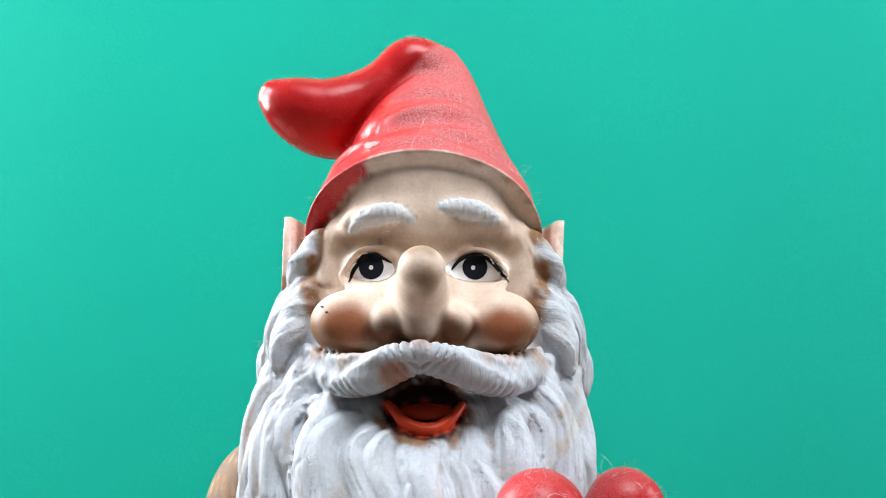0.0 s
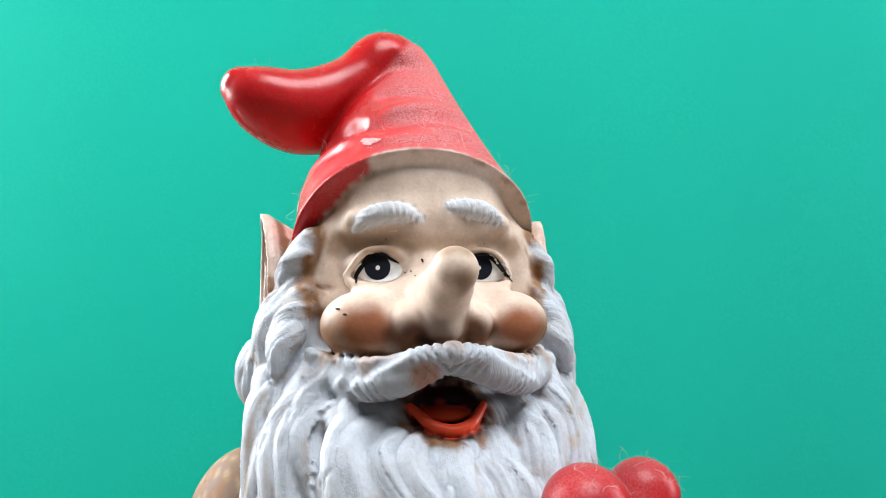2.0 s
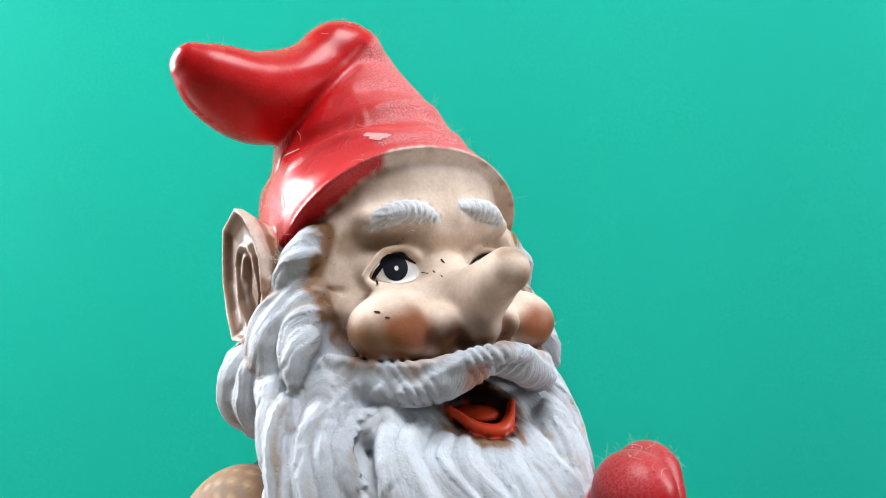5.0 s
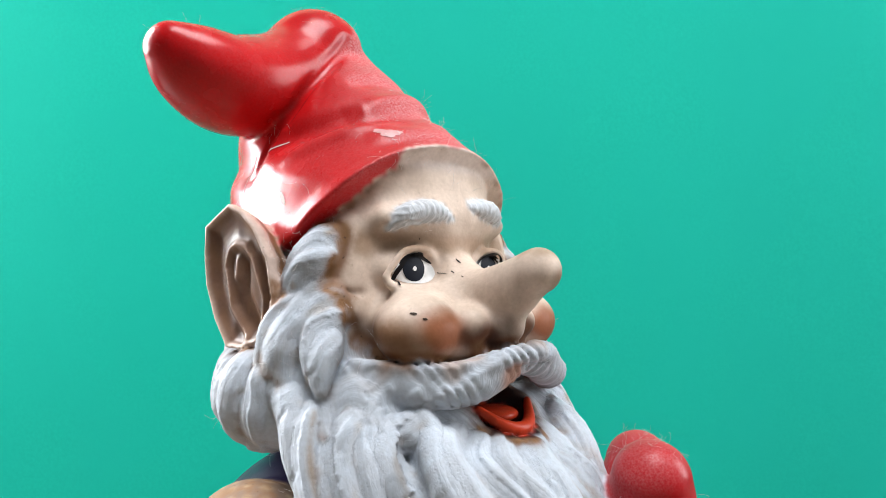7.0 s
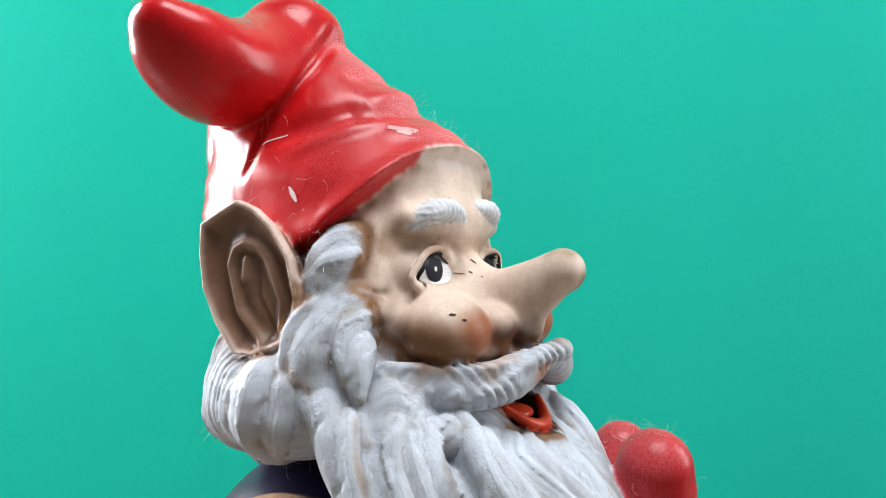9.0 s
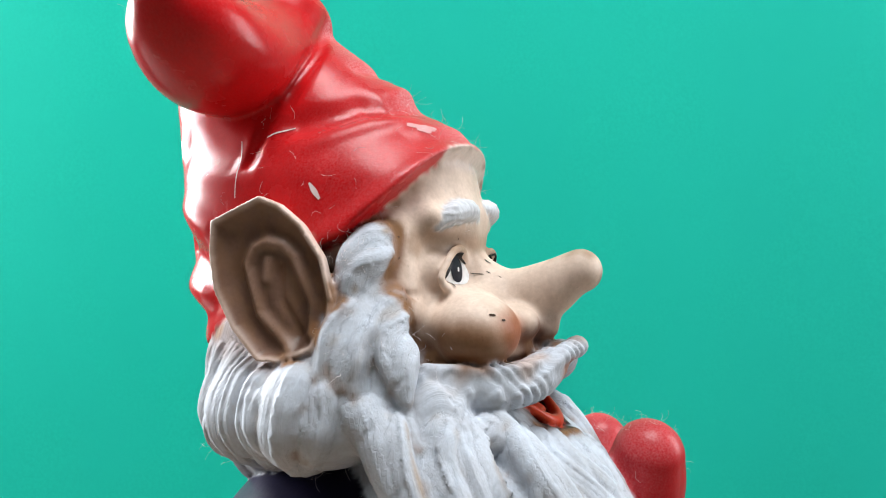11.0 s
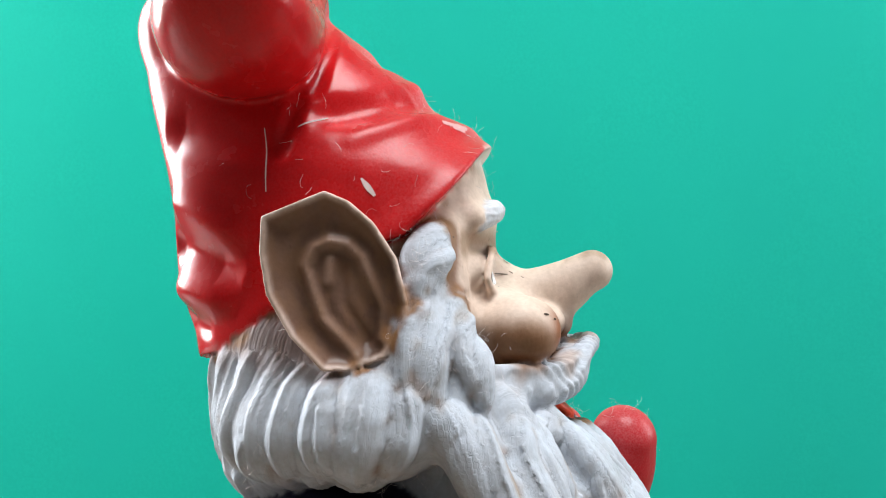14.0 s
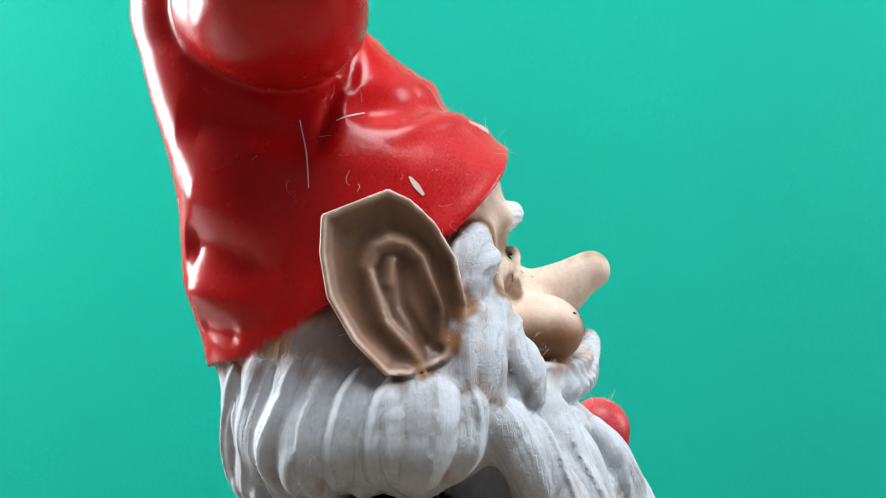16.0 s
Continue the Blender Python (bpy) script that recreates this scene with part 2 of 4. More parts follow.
def flow(start, way, length, grid, swirl=0.0, steps=9):
    """A wavy run of points over the surface of a field."""
    p = settle(start, grid)
    d = np.array(way, float)
    d /= np.linalg.norm(d)
    run = []
    for i in range(steps + 1):
        t = i / steps
        run.append(p)
        n = slope(p[None], grid)[0]
        d = d - n * (d @ n)
        d /= np.linalg.norm(d) + 1e-9
        d = d + np.cross(n, d) * swirl * math.sin(2.6 * math.pi * t + 0.4)
        p = settle(p + d / np.linalg.norm(d) * length / steps, grid, 3)
    return run


MID = -0.05                        # the figurine's plane of symmetry


def sculpt():
    # head
    blob((MID, 0.115, 0.02), (0.155, 0.165, 0.17), 0.02, SKIN)
    blob((MID, 0.058, 0.085), (0.135, 0.090, 0.075), 0.03, SKIN)            # forehead
    blob((MID, 0.062, 0.122), (0.140, 0.090, 0.060), 0.02, SKIN)
    blob((MID, -0.01, -0.075), (0.115, 0.095, 0.075), 0.03, SKIN)           # middle of the face
    tube([(-0.175, 0.03, 0.03, 0.03), (-0.185, 0.02, -0.06, 0.035)], 0.03, SKIN)
    tube([(0.085, 0.03, 0.03, 0.03), (0.09, 0.02, -0.06, 0.035)], 0.03, SKIN)
    for sx, cx in ((-1, MID - 0.070), (1, MID + 0.072)):
        tube([(cx - 0.045 * sx, -0.030, 0.062, 0.010), (cx + 0.035 * sx, -0.018, 0.056, 0.011)], 0.03, SKIN)   # brow ridge
        blob((cx - 0.002, -0.050, -0.004), (0.046, 0.012, 0.023), 0.018, SKIN, cut=True)
        blob((cx, -0.002, -0.012), (0.050, 0.038, 0.036), 0.008, SKIN)       # eyeball under its lids
        tube(curve([(cx - 0.046, -0.033, -0.018, 0.004), (cx - 0.02, -0.040, 0.014, 0.005), (cx + 0.02, -0.040, 0.014, 0.005), (cx + 0.046, -0.03, -0.016, 0.004)]), 0.008, SKIN)
        tube(curve([(cx - 0.042, -0.036, -0.028, 0.005), (cx, -0.05, -0.042, 0.007), (cx + 0.042, -0.036, -0.028, 0.005)]), 0.012, SKIN)
    # eyebrows
    tube(curve([(-0.153, -0.022, 0.046, 0.009), (-0.132, -0.036, 0.062, 0.016), (-0.096, -0.044, 0.068, 0.016), (-0.066, -0.044, 0.060, 0.008)]), 0.003, BROW)
    tube(curve([(-0.022, -0.040, 0.076, 0.012), (0.012, -0.040, 0.075, 0.017), (0.040, -0.030, 0.067, 0.014), (0.058, -0.018, 0.055, 0.006)]), 0.003, BROW)
    # cheeks
    blob((-0.143, -0.072, -0.083), (0.058, 0.054, 0.045), 0.022, SKIN)
    blob((0.052, -0.068, -0.081), (0.056, 0.052, 0.044), 0.022, SKIN)
    press([(-0.160, -0.030, -0.030), (-0.188, -0.008, -0.040), (-0.215, 0.008, -0.034)], 0.0045, 0.006)
    # nose
    tube(curve([(MID, -0.045, -0.028, 0.034), (MID, -0.09, -0.045, 0.038), (MID, -0.14, -0.028, 0.032), (-0.049, -0.183, -0.008, 0.0285)]), 0.02, SKIN)
    tube([(MID, -0.150, -0.040, 0.023), (MID, -0.112, -0.080, 0.030)], 0.02, SKIN)
    for sx in (-1, 1):
        blob((MID + 0.043 * sx, -0.106, -0.076), (0.027, 0.034, 0.025), 0.010, SKIN)
        blob((MID + 0.024 * sx, -0.140, -0.098), (0.013, 0.015, 0.013), 0.006, SKIN, cut=True)
    blob((MID, -0.125, -0.083), (0.026, 0.03, 0.02), 0.015, SKIN)
    blob((MID, -0.094, -0.109), (0.070, 0.042, 0.019), 0.015, SKIN)
    # hair round the head and the beard as one mass
    blob((MID + 0.002, 0.145, -0.11), (0.205, 0.190, 0.13), 0.03, HAIR)
    blob((MID + 0.004, 0.125, -0.175), (0.232, 0.195, 0.078), 0.04, HAIR)
    blob((MID, 0.215, -0.23), (0.14, 0.112, 0.11), 0.04, HAIR)
    for sx in (-1, 1):
        blob((MID + 0.122 * sx, 0.185, -0.195), (0.102, 0.100, 0.075), 0.03, HAIR)
        blob((MID + 0.172 * sx, 0.100, -0.178), (0.094, 0.105, 0.078), 0.03, HAIR)
        blob((MID + 0.145 * sx, -0.035, -0.175), (0.055, 0.055, 0.05), 0.02, HAIR)
    blob((MID, -0.045, -0.30), (0.19, 0.175, 0.13), 0.05, HAIR)
    blob((MID, -0.03, -0.31), (0.225, 0.085, 0.11), 0.05, HAIR)
    blob((MID + 0.005, -0.125, -0.36), (0.17, 0.155, 0.12), 0.05, HAIR)
    blob((MID, -0.07, -0.20), (0.135, 0.075, 0.05), 0.03, HAIR)
    for sx in (-1, 1):                                                       # tuft and long locks beside each cheek
        def side(pts, sx=sx):
            return curve([(MID + sx * (abs(p[0] - MID) + (-0.012 * (p[2] < -0.16) + 0.004 if sx > 0 else 0)), *p[1:]) for p in pts], 12)
        tube(side([(-0.185, 0.025, 0.040, 0.010), (-0.218, 0.035, 0.008, 0.024), (-0.232, 0.045, -0.022, 0.022)]), 0.006, HAIR)
        tube(side([(-0.205, 0.040, -0.015, 0.020), (-0.246, 0.050, -0.08, 0.032), (-0.262, 0.045, -0.14, 0.030), (-0.268, 0.025, -0.185, 0.010)]), 0.018, HAIR)
        tube(side([(-0.190, 0.015, -0.030, 0.012), (-0.222, 0.010, -0.075, 0.024), (-0.243, -0.010, -0.120, 0.022), (-0.256, -0.032, -0.150, 0.008)]), 0.012, HAIR)
        tube(side([(-0.20, 0.02, -0.11, 0.02), (-0.252, 0.0, -0.185, 0.038), (-0.258, -0.045, -0.26, 0.042), (-0.25, -0.09, -0.36, 0.045)]), 0.025, HAIR)
        tube(side([(-0.195, -0.03, -0.15, 0.014), (-0.225, -0.07, -0.21, 0.034), (-0.232, -0.10, -0.29, 0.040), (-0.225, -0.13, -0.37, 0.040)]), 0.026, HAIR)
        tube(side([(-0.165, -0.09, -0.165, 0.014), (-0.175, -0.145, -0.235, 0.032), (-0.16, -0.19, -0.31, 0.038), (-0.15, -0.22, -0.38, 0.038)]), 0.026, HAIR)
    hair_locks()
    # mouth
    blob((-0.043, -0.15, -0.178), (0.055, 0.062, 0.034), 0.008, MOUTH, cut=True)
    hat()
    ears()
    moustache()
    tube(curve([(-0.090, -0.125, -0.180, 0.005), (-0.068, -0.146, -0.199, 0.008), (-0.04, -0.153, -0.206, 0.009), (-0.016, -0.145, -0.199, 0.008), (0.004, -0.125, -0.180, 0.005)]), 0.003, LIP)
    blob((-0.042, -0.108, -0.194), (0.034, 0.03, 0.010), 0.003, LIP)         # tongue
    # mitten with its thumb
    tube(curve([(0.084, -0.262, -0.270, 0.05), (0.10, -0.25, -0.33, 0.06), (0.12, -0.22, -0.42, 0.055)]), 0.012, MITT)
    tube(curve([(0.198, -0.178, -0.288, 0.046), (0.185, -0.185, -0.33, 0.055), (0.15, -0.2, -0.41, 0.055)]), 0.012, MITT)
    # collar and shoulders of the coat
    blob((MID, 0.10, -0.37), (0.262, 0.20, 0.125), 0.006, NAVY)
    blob((-0.288, 0.06, -0.385), (0.09, 0.11, 0.115), 0.012, COATB)
    blob((0.185, 0.06, -0.43), (0.10, 0.12, 0.115), 0.012, COATB)
    strands()


def hat():
    """Slices of the hat by height, then the slanted rim, the folds and the tip that flops over."""
    hz = np.array((-0.20, -0.13, -0.03, 0.06, 0.11, 0.14, 0.18, 0.23, 0.28, 0.33, 0.37, 0.40, 0.425))
    front = np.array((-0.45, -0.40, -0.26, -0.150, -0.096, -0.060, -0.010, 0.052, 0.116, 0.184, 0.224, 0.25, 0.26))
    back = np.array((0.312, 0.332, 0.368, 0.374, 0.384, 0.393, 0.406, 0.420, 0.424, 0.41, 0.37, 0.34, 0.29))
    half = np.array((0.185, 0.185, 0.182, 0.180, 0.174, 0.161, 0.141, 0.123, 0.106, 0.090, 0.070, 0.045, 0.03))
    s, x, y, z = window_of((-0.28, -0.16, -0.22), (0.18, 0.45, 0.45))
    zz = z.ravel()

    def at(v):
        return np.convolve(np.pad(np.interp(zz, hz, v), 4, mode="edge"), np.ones(9) / 9, "valid").astype(np.float32)[None, None, :]
    f, b, rx = at(front), at(back), at(half)
    yc, ry = (f + b) / 2, (b - f) / 2
    px, py = x - (MID - 0.003), y - yc
    ax_, ay_ = np.abs(px / rx), np.abs(py / ry)
    q = 2.05 + 0.75 * np.clip(py / 0.1 + 0.3, 0, 1)                          # squarer towards the back
    k0 = (ax_ ** q + ay_ ** q) ** (1 / q) + 1e-5
    grad = np.sqrt((ax_ ** (q - 1) / rx) ** 2 + (ay_ ** (q - 1) / ry) ** 2) / k0 ** (q - 1) + 1e-3
    d = (k0 - 1) / grad * 0.8
    rim = np.interp(y.ravel(), (-0.1, -0.055, 0.0, 0.065, 0.13, 0.2, 0.335, 0.4), (0.20, 0.172, 0.105, 0.034, 0.0, -0.05, -0.132, -0.15))[None, :, None].astype(np.float32)
    rim = rim + 0.006 * np.sin(38 * x) * np.sin(23 * y + 1)
    d = d - 0.004 * np.exp(-((z - rim - 0.004) / 0.022) ** 2)
    d = np.maximum(np.maximum(d, (rim - z) * 0.75), z - 0.398).astype(np.float32)
    merge(s, d, 0.003, HAT)
    # skin-coloured underside of the rim
    part_coat = COAT[s]
    under = (part_coat == HAT) & (np.broadcast_to(z - rim, d.shape) < 0.004) & (np.broadcast_to(y - np.where(x > 0, 0.06, 0), d.shape) < 0.03) & (np.broadcast_to(x, d.shape) > -0.135)
    part_coat[under] = SKIN
    # the top folds over: a bulge at the back, and the tip that flops to one side
    blob((-0.060, 0.345, 0.300), (0.110, 0.092, 0.085), 0.014, HAT)
    blob((-0.160, 0.300, 0.285), (0.110, 0.074, 0.074), 0.012, HAT)
    tube(curve([(-0.070, 0.268, 0.345, 0.066), (-0.15, 0.268, 0.285, 0.074), (-0.225, 0.256, 0.260, 0.073), (-0.285, 0.248, 0.272, 0.060), (-0.326, 0.244, 0.293, 0.036)], 60), 0.008, HAT, flat=(1, 0.78))
    blob((-0.092, 0.272, 0.350), (0.056, 0.080, 0.060), 0.02, HAT)
    press([(-0.062, 0.17, 0.365), (-0.114, 0.17, 0.294), (-0.162, 0.17, 0.246), (-0.188, 0.18, 0.19)], 0.009, 0.013)
    # folds across the front and round the side and back
    for pts, w, depth in (([(-0.17, 0.07, 0.19), (-0.10, 0.02, 0.225), (-0.03, 0.03, 0.235), (0.05, 0.10, 0.215)], 0.020, 0.010),
                          ([(-0.13, 0.10, 0.29), (-0.06, 0.09, 0.29), (0.03, 0.13, 0.27)], 0.016, 0.007),
                          ([(-0.05, -0.01, 0.20), (0.03, 0.03, 0.17), (0.09, 0.08, 0.13)], 0.016, 0.008),
                          ([(-0.15, 0.03, 0.155), (-0.08, -0.02, 0.185), (0.0, -0.01, 0.19)], 0.016, -0.006),
                          ([(-0.13, 0.05, 0.245), (-0.05, 0.05, 0.262), (0.05, 0.12, 0.245)], 0.013, -0.006),
                          ([(-0.235, 0.19, 0.13), (-0.20, 0.30, 0.15), (-0.14, 0.35, 0.16)], 0.026, 0.006),
                          ([(-0.23, 0.24, 0.02), (-0.19, 0.31, 0.06), (-0.14, 0.34, 0.08)], 0.018, -0.005),
                          ([(-0.225, 0.25, -0.02), (-0.18, 0.33, 0.01), (-0.13, 0.34, 0.02)], 0.020, 0.009),
                          ([(-0.22, 0.26, -0.055), (-0.17, 0.33, -0.04), (-0.13, 0.34, -0.035)], 0.016, -0.006),
                          ([(-0.20, 0.30, -0.085), (-0.13, 0.35, -0.075)], 0.014, 0.004),
                          ([(-0.19, 0.185, 0.22), (-0.205, 0.20, 0.17), (-0.215, 0.212, 0.11)], 0.008, 0.008),
                          ([(-0.20, 0.185, 0.165), (-0.175, 0.11, 0.185), (-0.13, 0.06, 0.215)], 0.020, 0.009),
                          ([(-0.21, 0.14, 0.13), (-0.16, 0.06, 0.17), (-0.10, 0.02, 0.20)], 0.012, -0.006)):
        press(pts, w, depth * 1.3)


def leaf_distance(y, z, points):
    """Signed distance to a closed outline in the y-z plane, below 0 inside."""
    best, odd = None, None
    for (ay, az), (by, bz) in zip(points, points[1:] + points[:1]):
        ey, ez = by - ay, bz - az
        t = np.clip(((y - ay) * ey + (z - az) * ez) / (ey * ey + ez * ez), 0, 1)
        d = (y - ay - t * ey) ** 2 + (z - az - t * ez) ** 2
        over = ((az > z) != (bz > z)) & (y < ay + ey * (z - az) / (ez if abs(ez) > 1e-9 else 1e-9))
        best = d if best is None else np.minimum(best, d)
        odd = over if odd is None else odd ^ over
    return np.where(odd, -1, 1) * np.sqrt(best)


EAR_OUTLINE = [(0.145, 0.074), (0.211, 0.046), (0.212, 0.008), (0.204, -0.036), (0.178, -0.080), (0.144, -0.115), (0.115, -0.115), (0.080, -0.101), (0.060, -0.072), (0.057, -0.044), (0.069, 0.004), (0.094, 0.042), (0.120, 0.064)]
EAR_FOLD = [(0.109, -0.099), (0.146, -0.061), (0.165, -0.006), (0.156, 0.014), (0.140, 0.021), (0.122, 0.018), (0.107, 0.004), (0.084, -0.048), (0.084, -0.082)]


def fold_distance(y, z, points):
    """Distance to an open run of points in the y-z plane."""
    best = None
    for (ay, az), (by, bz) in zip(points, points[1:]):
        ey, ez = by - ay, bz - az
        t = np.clip(((y - ay) * ey + (z - az) * ez) / (ey * ey + ez * ez), 0, 1)
        d = (y - ay - t * ey) ** 2 + (z - az - t * ez) ** 2
        best = d if best is None else np.minimum(best, d)
    return np.sqrt(best)


def ear_depth(x, y):
    """How far a point lies in from the rim of its ear; the rim leans in towards the face."""
    lean = 0.2 * np.maximum(0.144 - y, 0)
    return np.where(x < MID, x + 0.289 - lean, 0.179 - lean - x)


def ears():
    outline = EAR_OUTLINE
    for sx, edge in ((-1, -0.289), (1, 0.179)):
        s, x, y, z = window_of((min(edge, edge - sx * 0.08) - 0.02, 0.0, -0.15), (max(edge, edge - sx * 0.08) + 0.02, 0.24, 0.10))
        inner = ear_depth(x, y)
        d2 = leaf_distance(y, z, outline)
        dish = 0.016 * (1 - np.exp(-np.maximum(-d2 - 0.004, 0) / 0.008))
        ridge = 0.008 * np.exp(-(fold_distance(y, z, EAR_FOLD) / 0.0065) ** 2)
        knob = 0.005 * np.exp(-(fold_distance(y, z, [(0.139, 0.0), (0.141, -0.022)]) / 0.006) ** 2)
        groove = 0.005 * np.exp(-(fold_distance(y, z, [(0.128, -0.005), (0.125, -0.045), (0.100, -0.085)]) / 0.006) ** 2)
        face = dish - ridge - knob + groove - inner
        d = np.maximum(np.maximum(d2 + 0.55 * np.maximum(inner - 0.012, 0), face * 0.8), inner - 0.07)
        merge(s, d.astype(np.float32), 0.004, EAR)


STAINS = []                        # grooves in which old brown wash has stayed


TEMPLE = (((-0.203, 0.015, 0.043), (-0.235, 0.055, 0.012), (-0.262, 0.055, -0.030)), ((-0.207, 0.011, 0.012), (-0.250, 0.038, -0.012), (-0.264, 0.050, -0.040)),
          ((-0.206, 0.000, -0.030), (-0.252, 0.025, -0.065), (-0.285, 0.040, -0.128)), ((-0.254, 0.036, -0.038), (-0.278, 0.060, -0.077), (-0.295, 0.060, -0.134)),
          ((-0.221, 0.000, -0.042), (-0.268, 0.020, -0.086), (-0.278, 0.020, -0.140)), ((-0.210, -0.012, -0.060), (-0.255, -0.002, -0.092), (-0.258, -0.036, -0.156)),
          ((-0.222, -0.022, -0.085), (-0.256, -0.026, -0.118), (-0.262, -0.035, -0.144)))
CHEEK_SIDE = (((-0.240, -0.072, -0.165), (-0.266, -0.073, -0.211), (-0.266, -0.115, -0.290)), ((-0.213, -0.088, -0.163), (-0.245, -0.101, -0.206), (-0.240, -0.132, -0.290)),
              ((-0.183, -0.112, -0.171), (-0.216, -0.110, -0.213), (-0.211, -0.149, -0.280)), ((-0.160, -0.128, -0.179), (-0.195, -0.160, -0.215), (-0.187, -0.193, -0.270)),
              ((-0.271, -0.022, -0.158), (-0.293, -0.040, -0.209), (-0.296, -0.072, -0.290)), ((-0.284, 0.020, -0.146), (-0.292, -0.001, -0.184), (-0.299, -0.030, -0.260)))
CHIN = (((-0.126, -0.133, -0.187), (-0.164, -0.162, -0.211), (-0.150, -0.199, -0.270)), ((-0.102, -0.149, -0.196), (-0.132, -0.169, -0.225), (-0.103, -0.215, -0.275)),
        ((-0.077, -0.151, -0.207), (-0.099, -0.188, -0.229), (-0.066, -0.224, -0.275)), ((-0.038, -0.163, -0.211), (-0.048, -0.200, -0.231), (-0.032, -0.227, -0.280)),
        ((0.018, -0.143, -0.195), (0.022, -0.180, -0.229), (0.014, -0.222, -0.285)), ((0.070, -0.123, -0.174), (0.080, -0.164, -0.210), (0.074, -0.193, -0.265)),
        ((0.111, -0.089, -0.166), (0.140, -0.109, -0.213), (0.158, -0.122, -0.290)))
NAPE = (((-0.172, 0.295, -0.115), (-0.127, 0.315, -0.199), (-0.105, 0.318, -0.270)), ((-0.206, 0.267, -0.105), (-0.189, 0.290, -0.178), (-0.140, 0.296, -0.275)),
        ((-0.230, 0.234, -0.100), (-0.233, 0.259, -0.164), (-0.189, 0.256, -0.262)), ((-0.250, 0.200, -0.100), (-0.258, 0.228, -0.160), (-0.244, 0.226, -0.250)),
        ((-0.269, 0.167, -0.105), (-0.279, 0.192, -0.178), (-0.262, 0.190, -0.245)), ((-0.285, 0.135, -0.110), (-0.297, 0.155, -0.169), (-0.281, 0.150, -0.240)),
        ((-0.282, 0.095, -0.108), (-0.309, 0.100, -0.161), (-0.288, 0.112, -0.240)), ((-0.290, 0.058, -0.125), (-0.305, 0.052, -0.175), (-0.288, 0.074, -0.240)))


def hair_locks():
    """Carved locks that fall along the head and the beard, one region after another."""
    slim = 0.009 * np.clip((-0.11 - AX[2]) / 0.06, 0, 1)                       # the locks stand on a slimmer mass
    FIELD[...] += np.where(COAT == HAIR, slim[None, None, :], 0)
    base = FIELD.copy()
    for k, (group, half, height, wide) in enumerate(((TEMPLE, 0.021, 0.013, (1.0, 0.8, 1.2, 0.8)), (CHEEK_SIDE, 0.023, 0.017, (1.0, 0.8, 1.2)), (NAPE, 0.027, 0.017, (0.6, 1.1, 0.75, 1.35, 0.7)))):
        for i, pts in enumerate(group):
            run = lock(pts, half * wide[i % len(wide)], height * (1, 0.75, 0.9, 0.6)[i % 4], base)
            if i % 2 == 0:
                STAINS.append(run - (0.0, 0.016, 0.0))
            lock([(2 * MID - p[0] - 0.008 * (k == 1), p[1], p[2]) for p in pts], half, height * 0.75, base)
    for i, pts in enumerate(CHIN):
        lock(pts, (0.024, 0.020, 0.022)[i % 3], 0.015 if i < 4 else 0.008, base)
    rnd = random.Random(7)
    for i in range(60):                                                      # smaller locks fill in between
        a = radians(rnd.uniform(95, 400))
        st = (MID + 0.25 * math.cos(a), 0.06 + 0.26 * math.sin(a), rnd.uniform(-0.31, -0.13))
        p = settle(st, base)
        run = flow(p, (0.35 * math.cos(a), 0.35 * math.sin(a), -1), rnd.uniform(0.06, 0.12), base, rnd.uniform(-0.5, 0.5), 4)
        lock(run[::2], rnd.uniform(0.009, 0.020), rnd.uniform(0.005, 0.012), base)
    FIELD[...] -= RAISE
    valley = FIELD.copy()
    for i in range(50):                                                     # small cuts of the modelling knife
        a = radians(rnd.uniform(150, 395))
        st = (MID + 0.24 * math.cos(a), 0.02 + 0.22 * math.sin(a), rnd.uniform(-0.34, -0.10))
        run = flow(st, (0.4 * math.cos(a), 0.4 * math.sin(a), -1), rnd.uniform(0.02, 0.07), valley, rnd.uniform(-0.6, 0.6), 6)
        press(run, 0.0030, rnd.uniform(0.003, 0.006))
        if i % 6 == 0:
            STAINS.append(run)


def strands():
    """Fine carved strands that run along the locks."""
    near = np.argwhere((np.abs(FIELD) < 4 * CELL) & ((COAT == HAIR) | (COAT == BROW)))
    p = LO + near * CELL
    z = p[:, 2]
    lie = LIE[tuple(near.T)]
    u, v, n = lie.T
    wave = np.abs(np.sin((300 + 60 * np.sin(n * 2.3)) * u + 5 * np.sin(n * 1.7) + 0.4 * np.sin(38 * v + n)))
    depth = 0.0020 * (1 - wave) ** 2 * (0.6 + 0.4 * np.sin(n * 3.1 + 20 * v)) * (n > 0)
    depth = depth + 0.0010 * np.sin(75 * p[:, 0] + 50 * z) * np.sin(68 * p[:, 1] - 54 * z + 1.0)
    out = np.abs(p[:, 0] - MID)
    lip_hair = (p[:, 1] < -0.02) & (z < -0.09) & (z > -0.168 + 0.15 * np.maximum(0.05 - out, 0)) & (out < 0.172)
    slant = out - 0.75 * (z + 0.13) + 0.25 * (p[:, 1] + 0.12)
    comb = (1 - np.abs(np.sin(175 * slant + 1.5 * np.sin(60 * slant)))) ** 1.5 * (0.55 + 0.45 * np.sin(53 * slant + 2))
    depth = np.where(lip_hair, 0.0055 * comb, depth)
    brow = COAT[tuple(near.T)] == BROW
    depth = np.where(brow, 0.0022 * np.abs(np.sin(210 * p[:, 0] - 170 * z + 3 * np.sin(90 * z + 60 * p[:, 0]))), depth)
    FIELD[tuple(near.T)] += depth.astype(np.float32)


